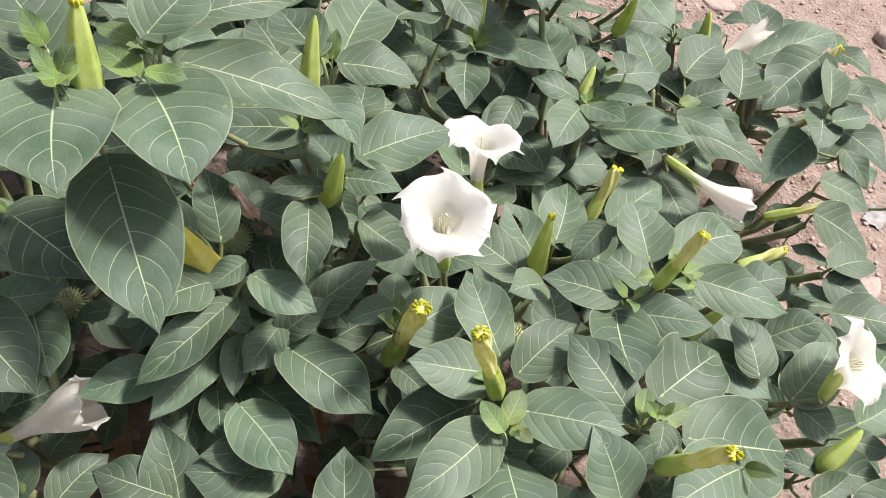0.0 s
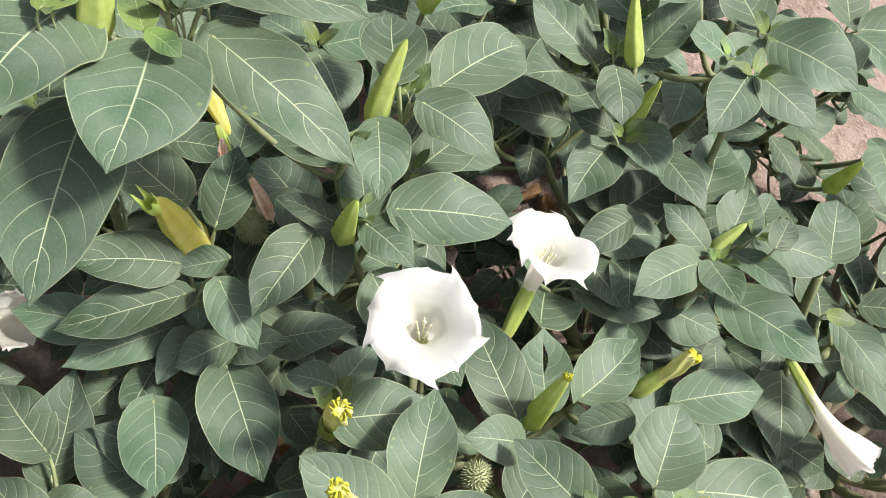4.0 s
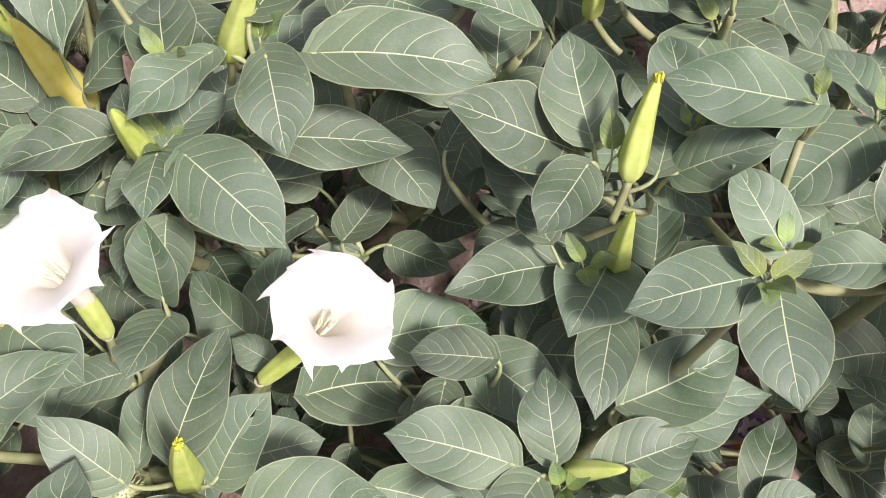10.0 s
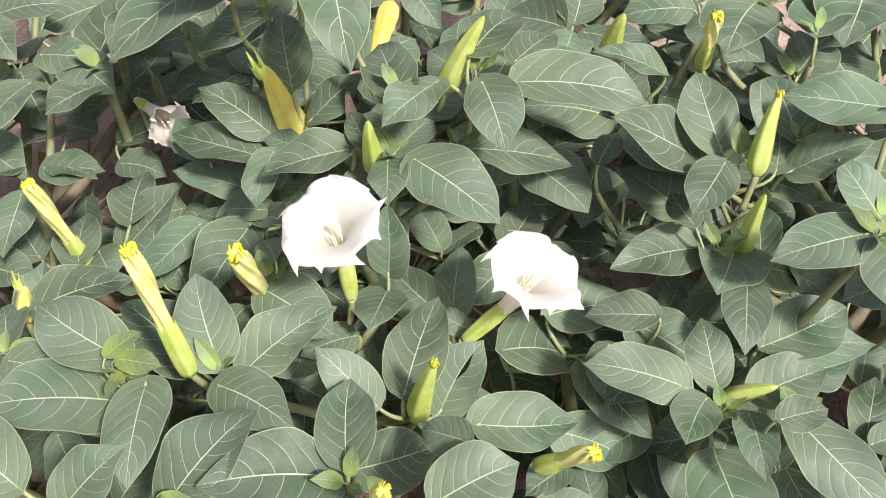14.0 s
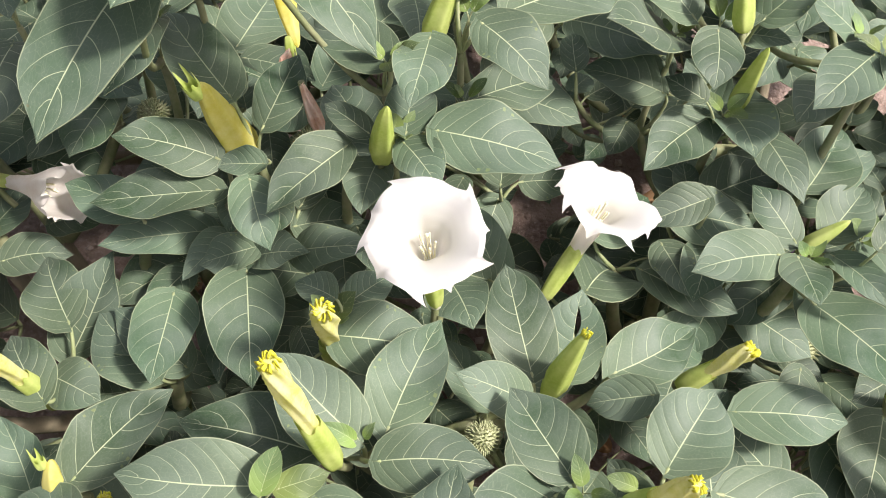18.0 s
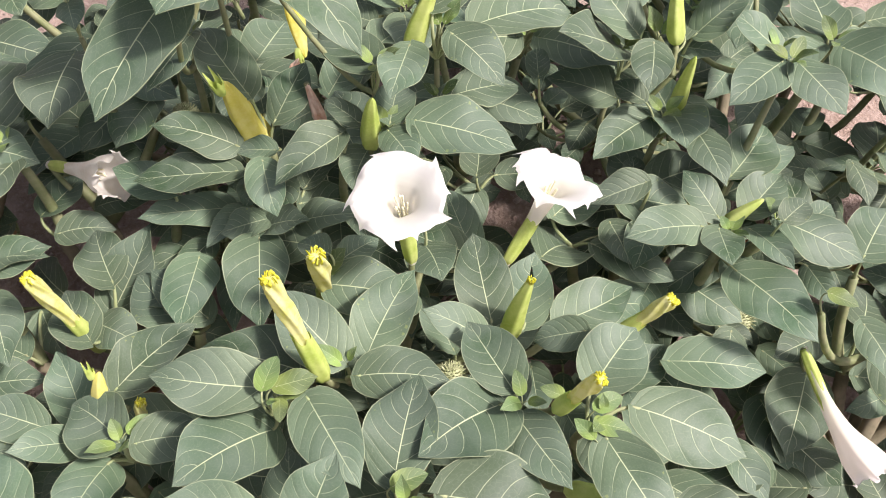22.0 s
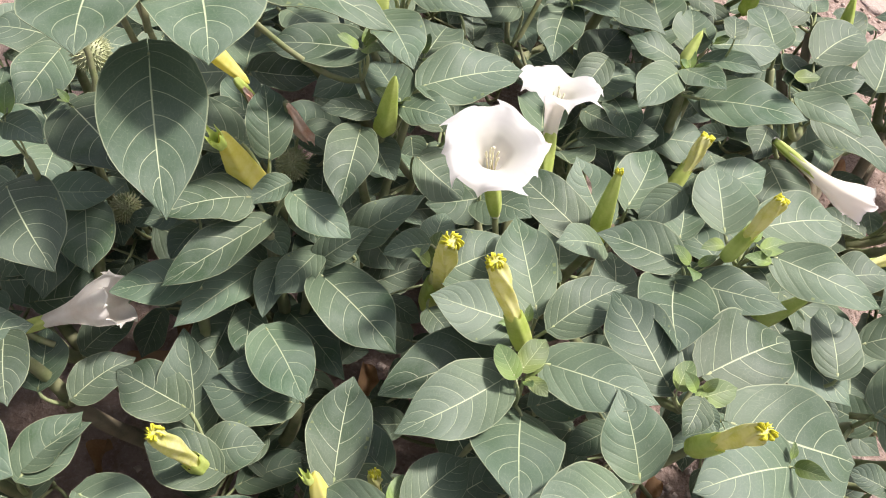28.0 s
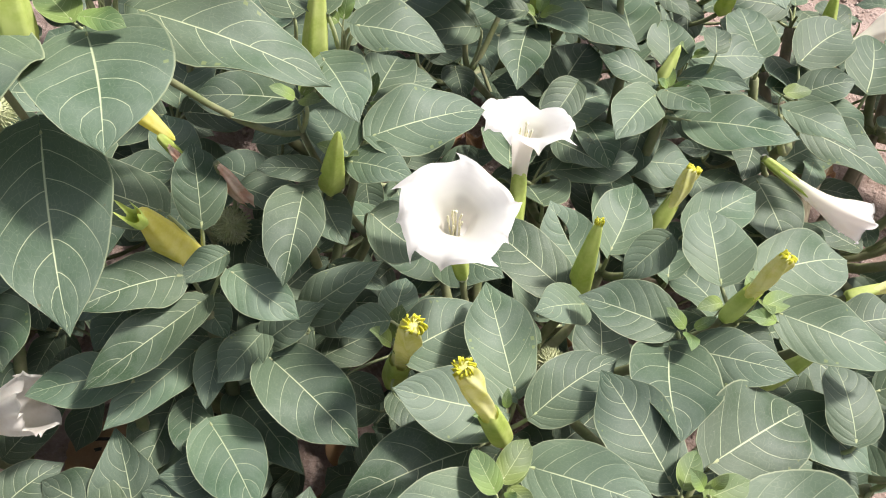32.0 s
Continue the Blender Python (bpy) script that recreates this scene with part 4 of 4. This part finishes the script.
def flower(foot, throat, axis, radius, seed, label, turn=0.0, wilt=0.0, skin=None, sheath=0.5):
    """A trumpet flower from its foot to the middle of its mouth; axis is the way the mouth faces, sheath how far the calyx reaches."""
    foot, throat = Vector(foot), Vector(throat)
    i = nearest_plant(foot)
    plant, root = PLANTS[i], Vector(ROOTS[i])
    axis = Vector(axis).normalized()
    m = Matrix.Translation(-root) @ frame_at(throat, axis, Vector((0, 0.3, 1))) @ pose(0, 0, 0, turn, 0, 0)
    ln = (throat - foot).length
    shift = Matrix.Translation((-ln, 0, 0))
    v, f = corolla(ln, radius, seed, wilt)
    # the tube leans over so that it starts at the foot
    goal = (m @ shift).inverted() @ (foot - root)
    v = [Vector(q) + goal * max(0.0, 1 - q[0] / ln / 0.9) ** 1.6 for q in v]
    head = part("corolla", mesh_of("corolla", v, f, skin or PETAL), plant, label, m @ shift)

    def lean(q):
        return q + goal * max(0.0, 1 - q.x / ln / 0.9) ** 1.6
    for k in range(5):
        w = 2 * math.pi * k / 5 + 0.3
        a = Vector((ln * 0.55, 0.003 * math.cos(w), 0.003 * math.sin(w)))
        b = Vector((ln * (0.78 + 0.02 * (k % 3)), 0.005 * math.cos(w + 0.3), 0.005 * math.sin(w + 0.3)))
        fv, ff = tube([lean(a), lean(a.lerp(b, 0.5)), lean(b)], [0.0007] * 3, 5)
        part("stamen", mesh_of("stamen", fv, ff, CREAM), head)
        b = lean(b)
        c = b + Vector((0.007, 0.001 * math.cos(w), 0.001 * math.sin(w)))
        fv, ff = tube([b - Vector((0.002, 0, 0)), b, c, c + Vector((0.0015, 0, 0))], [0.0006, 0.001, 0.00095, 0.0004], 6)
        part("anther", mesh_of("anther", fv, ff, CREAM), head)
    tip_c = Vector((ln * 0.93, 0, 0.001))
    fv, ff = tube([lean(Vector((ln * 0.55, 0, 0))), lean(tip_c), tip_c + Vector((0.002, 0, 0)), tip_c + Vector((0.0035, 0, 0))], [0.0007, 0.0008, 0.0017, 0.0008], 6)
    part("pistil", mesh_of("pistil", fv, ff, CREAM), head)
    top = m @ shift @ lean(Vector((ln * sheath, 0, 0)))
    along = top - (foot - root)
    cm = Matrix.Translation(-root) @ frame_at(foot, along, Vector((0, 1, 0.2)))
    slim = 0.72 if wilt else 0.84
    v, f = calyx(along.length, 0.0095 * slim, 0.0088 * slim, 0.010, seed, 0.6)
    part("calyx", mesh_of("calyx", v, f, CALYX), plant, "ribbed yellow-green calyx", cm)
    part("flower_stalk", stalk_to(plant, root, foot), plant)


def bud(foot, tip, kind, seed, thick=1.0):
    """furled: green calyx with a pleated yellow bud; green: closed pointed calyx; straw: withered yellow calyx."""
    foot, tip = Vector(foot), Vector(tip)
    i = nearest_plant(foot)
    plant, root = PLANTS[i], Vector(ROOTS[i])
    ln = (tip - foot).length
    m = Matrix.Translation(-root) @ frame_at(foot, tip - foot, Vector((0.2, 1, 0.3)))
    if kind == "furled":
        b = part("bud", mesh_of("bud", *calyx(ln * 0.4, 0.0105 * thick, 0.0076 * thick, 0.009, seed, 0.8), CALYX), plant, "yellow-green ribbed calyx of a furled bud", m)
        part("furled_corolla", mesh_of("furled_corolla", *furled(ln * 0.68, 0.0056 * thick, 0.0066 * thick, seed), BUDY), b, "pleated pale yellow furled petals", pose(ln * 0.28, 0, 0))
        part("crest", mesh_of("crest", *bud_crest(0.0048 * thick, 0.0066 * thick, seed), BUDTIP), b, "ruffled bright yellow tip", pose(ln * 0.945, 0, 0))
    else:
        prof = [(0, 0.45), (0.05, 0.8), (0.16, 1.0), (0.35, 0.93), (0.58, 0.74), (0.78, 0.54), (0.9, 0.38), (0.97, 0.2), (1.0, 0.04)]
        verts, faces = [], []
        na = 30
        for s, k in prof:
            for j in range(na):
                w = 2 * math.pi * j / na
                rad = 0.0108 * thick * k * (1.06 - 0.2 * abs(math.sin(2.5 * w + seed)))
                verts.append((s * ln, rad * math.cos(w), rad * math.sin(w) + 0.007 * s * s))
        for a in range(len(prof) - 1):
            for j in range(na):
                p0, p1 = a * na + j, a * na + (j + 1) % na
                faces.append((p0, p1, p1 + na, p0 + na))
        b = part("bud", mesh_of("bud", verts, faces, STRAW if kind == "straw" else CALYX), plant, "withered straw-yellow calyx with pointed teeth" if kind == "straw" else "closed pointed green bud", m)
        if kind == "straw":
            part("teeth", mesh_of("teeth", *calyx(0.014 * min(1, ln / 0.07), 0.0046 * thick, 0.0042 * thick, 0.018 * min(1, ln / 0.07), seed, 1.0), CALYX), b, "green pointed calyx teeth", pose(ln * 0.86, 0, 0))
        elif seed % 2 == 0:
            part("crest", mesh_of("crest", *bud_crest(0.005, 0.0036 * thick, seed), BUDTIP), b, "yellow bud tip", pose(ln * 0.95, 0, 0.0065))
    part("bud_stalk", stalk_to(plant, root, foot), plant)


def pod(place, radius, seed, lean=(0, 0, 1)):
    """A round seed pod set with soft spines, hanging by a short stalk."""
    r = random.Random(seed)
    place = Vector(place)
    i = nearest_plant(place)
    plant, root = PLANTS[i], Vector(ROOTS[i])
    na, ns = 18, 11
    verts, faces = [], []
    for a in range(ns + 1):
        p = math.pi * a / ns
        for j in range(na):
            w = 2 * math.pi * j / na
            q = radius * (1 + 0.04 * math.cos(4 * w))
            verts.append((q * max(math.sin(p), 0.02) * math.cos(w), q * max(math.sin(p), 0.02) * math.sin(w), q * math.cos(p)))
    for a in range(ns):
        for j in range(na):
            p0, p1 = a * na + j, a * na + (j + 1) % na
            faces.append((p0, p0 + na, p1 + na, p1))
    body = part("pod", mesh_of("pod", verts, faces, POD), plant, "round grey-green seed pod with soft spines", Matrix.Translation(place - root))
    sv, sf = [], []
    for k in range(240):
        z = 1 - 2 * (k + 0.5) / 240
        w = k * 2.39996
        d = Vector((math.sqrt(1 - z * z) * math.cos(w), math.sqrt(1 - z * z) * math.sin(w), z))
        n = len(sv)
        v, f = tube([d * radius * 0.97, d * radius * 1.2, d * radius * (1.3 + 0.12 * r.random()) + Vector((r.uniform(-1, 1), r.uniform(-1, 1), r.uniform(-1, 1))) * radius * 0.08], [0.0009, 0.0006, 0.00012], 4, False)
        sv += v
        sf += [tuple(n + t for t in q) for q in f]
    part("spine_coat", mesh_of("spine_coat", sv, sf, POD), body, "dense pale soft spines")
    v, f = tube([q - root for q in bend(place - Vector((0, 0, radius * 0.9)), place + Vector((0.01, 0.008, -radius - 0.03)), Vector((0.004, 0, 0)))], [0.003] * 7, 6)
    part("pod_stalk", mesh_of("pod_stalk", v, f, STEM), plant)


def withered(foot, tip, radius, seed, skin, label):
    """A collapsed dry corolla: a thin crumpled tube with a frayed mouth."""
    foot, tip = Vector(foot), Vector(tip)
    i = nearest_plant(foot)
    plant, root = PLANTS[i], Vector(ROOTS[i])
    ln = (tip - foot).length
    na, ns = 30, 14
    verts, faces = [], []
    for a in range(ns + 1):
        s = a / ns
        for j in range(na):
            w = 2 * math.pi * j / na
            rad = radius * (0.35 + 0.65 * math.sin(min(1, s * 1.3) * 1.57)) * (1 + 0.28 * math.cos(5 * w + 3 * s + seed) * (0.4 + s))
            x = ln * s + ln * 0.22 * max(0, s - 0.75) * 4 * math.cos(5 * w + seed) * abs(math.cos(3 * w))
            verts.append((x, rad * math.cos(w) + 0.15 * radius * math.sin(7 * s + seed), 0.65 * rad * math.sin(w)))
    for a in range(ns):
        for j in range(na):
            p0, p1 = a * na + j, a * na + (j + 1) % na
            faces.append((p0, p1, p1 + na, p0 + na))
    m = Matrix.Translation(-root) @ frame_at(foot, tip - foot, Vector((0.2, 1, 0.3)))
    part("withered_corolla", mesh_of("withered_corolla", verts, faces, skin), plant, label, m)
    part("flower_stalk", stalk_to(plant, root, foot), plant)


flower((0.008, 0.014, 0.384), (0.002, 0.002, 0.483), (0.124, -0.245, 0.962), 0.0417, 3, "open white trumpet flower with pointed lobes", 13, 0.0, None, 0.42)
flower((0.031, 0.114, 0.338), (0.015, 0.178, 0.420), (0.002, 0.319, 0.948), 0.0424, 8, "open white trumpet flower on a pale tube", 12, 0.0, None, 0.46)
flower((0.415, -0.003, 0.330), (0.440, 0.022, 0.375), (0.6, -0.2, 0.75), 0.042, 5, "open white trumpet flower facing away", 10)
flower((-0.352, -0.244, 0.319), (-0.293, -0.196, 0.332), (0.8, 0.4, 0.36), 0.032, 7, "wilted creamy white trumpet flower", 0, 0.6, WILT, 0.25)
flower((0.254, 0.349, 0.285), (0.367, 0.342, 0.237), (0.8, 0.28, -0.45), 0.027, 9, "drooping half-closed white trumpet flower", 0, 0.6, None, 0.42)
flower((0.340, 0.639, 0.237), (0.398, 0.689, 0.253), (0.75, 0.6, 0.25), 0.034, 12, "half-closed white trumpet flower over the gravel", 0, 0.6, None, 0.2)
withered((-0.210, 0.016, 0.437), (-0.195, 0.022, 0.391), 0.0085, 3, SALMON, "dried salmon-brown corolla")
withered((-0.275, 0.039, 0.415), (-0.247, 0.017, 0.422), 0.005, 5, SALMON, "dried pinkish corolla hanging from a calyx")
bud((-0.349, 0.067, 0.445), (-0.271, 0.036, 0.416), "straw", 6, 1.15)
bud((-0.027, -0.059, 0.307), (-0.000, -0.080, 0.452), "furled", 2, 1.25)
bud((0.082, -0.118, 0.394), (0.050, -0.140, 0.525), "furled", 3, 1.0)
bud((0.102, 0.067, 0.330), (0.102, 0.075, 0.425), "green", 4, 1.05)
bud((0.154, 0.165, 0.328), (0.173, 0.204, 0.389), "furled", 5, 0.95)
bud((0.215, 0.028, 0.413), (0.237, 0.039, 0.493), "furled", 7, 0.85)
bud((-0.121, 0.043, 0.411), (-0.107, 0.030, 0.491), "green", 9, 1.05)
bud((-0.218, -0.038, 0.365), (-0.228, -0.071, 0.460), "straw", 11, 1.6)
bud((-0.027, 0.386, 0.374), (-0.022, 0.372, 0.463), "green", 13, 0.9)
bud((-0.053, 0.384, 0.454), (-0.092, 0.391, 0.519), "green", 14, 0.95)
bud((-0.141, -0.275, 0.251), (-0.151, -0.304, 0.394), "furled", 15, 1.05)
bud((-0.015, -0.288, 0.345), (-0.029, -0.286, 0.383), "straw", 16, 0.9)
bud((0.017, -0.267, 0.344), (0.013, -0.259, 0.375), "furled", 18, 0.7)
bud((0.226, -0.161, 0.412), (0.255, -0.183, 0.508), "furled", 17, 0.95)
bud((-0.159, 0.110, 0.479), (-0.164, 0.137, 0.559), "green", 19, 1.05)
bud((-0.284, -0.054, 0.584), (-0.292, -0.033, 0.665), "green", 22, 1.25)
bud((0.433, 0.385, 0.176), (0.526, 0.397, 0.225), "furled", 23, 0.85)
bud((0.370, 0.232, 0.233), (0.429, 0.264, 0.250), "furled", 25, 0.9)
bud((0.317, 0.655, 0.242), (0.308, 0.663, 0.303), "green", 27, 1.0)
bud((0.488, 0.640, 0.260), (0.519, 0.660, 0.295), "furled", 28, 0.9)
bud((0.121, 0.328, 0.363), (0.130, 0.355, 0.401), "green", 29, 0.8)
bud((0.260, 0.013, 0.359), (0.309, 0.051, 0.377), "green", 40, 0.85)
bud((0.403, -0.088, 0.336), (0.436, -0.059, 0.372), "green", 33, 1.0)
bud((0.175, 0.615, 0.267), (0.182, 0.578, 0.354), "green", 35, 1.1)
bud((-0.257, 0.293, 0.433), (-0.236, 0.287, 0.501), "green", 37, 1.1)
bud((-0.243, 0.393, 0.424), (-0.226, 0.385, 0.504), "furled", 38, 1.0)
for place, size, seed in (((-0.355, -0.082, 0.315), 0.013, 1), ((-0.212, -0.129, 0.250), 0.016, 2), ((0.168, 0.376, 0.200), 0.015, 4), ((0.097, 0.008, 0.300), 0.012, 5), ((-0.215, 0.021, 0.345), 0.014, 6), ((-0.453, 0.029, 0.40), 0.017, 8)):
    pod(place, size, seed)


# ---- things on the ground ----
def ground_z(x, y):
    return 0.012 * noise.noise(Vector((x * 3, y * 3, 0))) + 0.006 * noise.noise(Vector((x * 11, y * 11, 4)))


def pebble(r, size, flat=0.6):
    """Corners and faces of one small broken stone."""
    cs = [(-1, -1, -1), (1, -1, -1), (1, 1, -1), (-1, 1, -1), (-1, -1, 1), (1, -1, 1), (1, 1, 1), (-1, 1, 1)]
    a = r.uniform(0, 6.28)
    ca, sa = math.cos(a), math.sin(a)
    st = r.uniform(0.6, 1.0)
    out = []
    for x, y, z in cs:
        x, y, z = x * r.uniform(0.45, 0.8), y * st * r.uniform(0.45, 0.8), z * flat * r.uniform(0.45, 0.8)
        out.append((size * (ca * x - sa * y), size * (sa * x + ca * y), size * z))
    return out, [(0, 3, 2, 1), (4, 5, 6, 7), (0, 1, 5, 4), (1, 2, 6, 5), (2, 3, 7, 6), (3, 0, 4, 7)]


def gravel(count, x0, x1, y0, y1, big, seed, label):
    r = random.Random(seed)
    verts, faces = [], []
    for _ in range(count):
        x, y = r.uniform(x0, x1), r.uniform(y0, y1)
        if noise.noise(Vector((x * 4, y * 4, 9))) + r.uniform(-0.6, 0.6) < -0.15:
            continue
        size = 0.0016 + big * r.random() ** 3
        v, f = pebble(r, size)
        n = len(verts)
        z = ground_z(x, y) + size * 0.15
        verts += [(x + q[0], y + q[1], z + q[2]) for q in v]
        faces += [tuple(n + k for k in q) for q in f]
    tagged(new("gravel", mesh_of("gravel", verts, faces, GRAVEL)), label, "gravel", "", "stuff")


gravel(14000, 0.2, 1.5, -0.3, 2.5, 0.0062, 4, "loose pinkish brown gravel on dry soil")
gravel(2200, -0.6, 0.3, -0.6, 0.8, 0.008, 6, "dark gravel and crumbs under the bush")


def stone(x, y, sx, sy, sz, turn, seed, label):
    """A field stone half sunk in the soil."""
    bm = bmesh.new()
    bmesh.ops.create_icosphere(bm, subdivisions=3, radius=1.0)
    for v in bm.verts:
        k = 1 + 0.28 * noise.noise(v.co * 1.3 + Vector((seed, 0, 0))) + 0.1 * noise.noise(v.co * 4 + Vector((0, seed, 0)))
        v.co = Vector((v.co.x * sx, v.co.y * sy, max(-0.7, min(0.75, v.co.z)) * sz)) * k
    me = bpy.data.meshes.new("stone")
    bm.to_mesh(me)
    bm.free()
    me.polygons.foreach_set("use_smooth", [True] * len(me.polygons))
    me.materials.append(GRAVEL)
    ob = new("stone", me)
    ob.matrix_world = pose(x, y, ground_z(x, y) + sz * 0.25, 0, 0, turn)
    return tagged(ob, label, "stone", "stones on the soil")


stone(0.82, 1.16, 0.042, 0.028, 0.022, 20, 1, "rough brown field stone half sunk in soil")
stone(0.68, 0.44, 0.045, 0.02, 0.007, 60, 2, "flat pale slab of stone on gravel")
stone(0.44, 1.165, 0.04, 0.026, 0.007, 10, 3, "flat pinkish slab of stone on gravel")
sr = random.Random(12)
for _ in range(26):
    x, y = sr.uniform(0.5, 1.4), sr.uniform(-0.1, 2.2)
    k = sr.uniform(0.006, 0.013)
    stone(x, y, k, k * sr.uniform(0.6, 1), k * sr.uniform(0.4, 0.7), sr.uniform(0, 360), sr.uniform(0, 50), "small broken pinkish stone on gravel")


def sheet(name, corners, height, crumple, skin, label, category, bars=()):
    """A scrap of paper or foil lying crumpled on the ground."""
    (cx, cy), (lx, ly), turn = corners
    n = 12
    verts, faces = [], []
    for i in range(n + 1):
        for j in range(n + 1):
            u, w = i / n - 0.5, j / n - 0.5
            z = crumple * (noise.noise(Vector((u * 4, w * 4, cx * 50))) + 0.5 * noise.noise(Vector((u * 9, w * 9, cy * 50)))) + crumple * 0.9
            ragged = 1 + 0.12 * noise.noise(Vector((u * 6, w * 6, 3)))
            verts.append((u * lx * ragged, w * ly * ragged, z))
    for i in range(n):
        for j in range(n):
            p0 = i * (n + 1) + j
            faces.append((p0, p0 + n + 1, p0 + n + 2, p0 + 1))
    ob = new(name, mesh_of(name, verts, faces, skin))
    ob.matrix_world = pose(cx, cy, height, 0, 0, turn)
    tagged(ob, label, category)
    for bx, by, bl in bars:
        v = []
        for k in range(5):
            u = bx + bl * (k / 4 - 0.5)
            for e in (-0.035, 0.035):
                w = by + e
                z = crumple * (noise.noise(Vector((u * 4, w * 4, cx * 50))) + 0.5 * noise.noise(Vector((u * 9, w * 9, cy * 50)))) + crumple * 0.9 + 0.0006
                v.append((u * lx, w * ly, z))
        part("printed_bar", mesh_of("printed_bar", v, [(2 * k, 2 * k + 2, 2 * k + 3, 2 * k + 1) for k in range(4)], INK), ob, "dark printed bar")
    return ob


INK = plain("ink", (0.03, 0.025, 0.02), (0.06, 0.05, 0.04), 80, 0.7)
CARD = plain("brown_paper", (0.34, 0.2, 0.11), (0.45, 0.29, 0.17), 30, 0.8, 0.0, 0.3)
GREYP = plain("grey_paper", (0.3, 0.28, 0.29), (0.4, 0.38, 0.39), 30, 0.7, 0.0, 0.3)


def wrapper_material():
    k = Nodes("wrapper")
    n = k.noise(30.0, 2.0, "Position")
    c = k.mix(k.ramp(n, 0.45, 0.5), (0.62, 0.2, 0.05), (0.3, 0.12, 0.42))
    c = k.mix(k.ramp(k.noise(60.0, 2.0, "Position"), 0.6, 0.64), c, (0.75, 0.7, 0.72))
    return k.done(c, 0.3, 0.0, None, 0.6)


sheet("paper_scrap", ((-0.382, -0.108), (0.08, 0.06), 25), ground_z(-0.382, -0.108), 0.006, CARD, "brown paper scrap with dark print on soil", "paper", ((-0.05, 0.1, 0.5), (0.05, -0.1, 0.35)))
sheet("paper_scrap", ((0.72, 0.62), (0.05, 0.035), 60), ground_z(0.72, 0.62), 0.004, GREYP, "crumpled grey paper scrap on gravel", "paper")
sheet("food_wrapper", ((0.003, 0.600), (0.07, 0.05), 70), ground_z(0.003, 0.600) + 0.004, 0.018, wrapper_material(), "crumpled orange and purple wrapper on soil", "wrapper")

DRY_BLADES = [blade(200 + i, 0.5, 0.14, 0.22, 0.8, 0.05, DRY, DRY) for i in range(4)]
dr = random.Random(31)
for _ in range(40):
    x, y = dr.uniform(-0.6, 0.45), dr.uniform(-0.5, 0.8)
    k = dr.uniform(0.03, 0.06)
    ob = new("dry_leaf", dr.choice(DRY_BLADES))
    ob.matrix_world = pose(x, y, ground_z(x, y) + 0.004, dr.uniform(-15, 15), 0, dr.uniform(0, 360)) @ Matrix.Diagonal((k, k * 0.5, k, 1))
    tagged(ob, "curled brown dry leaf lying on the soil", "dry leaf", "fallen leaves")
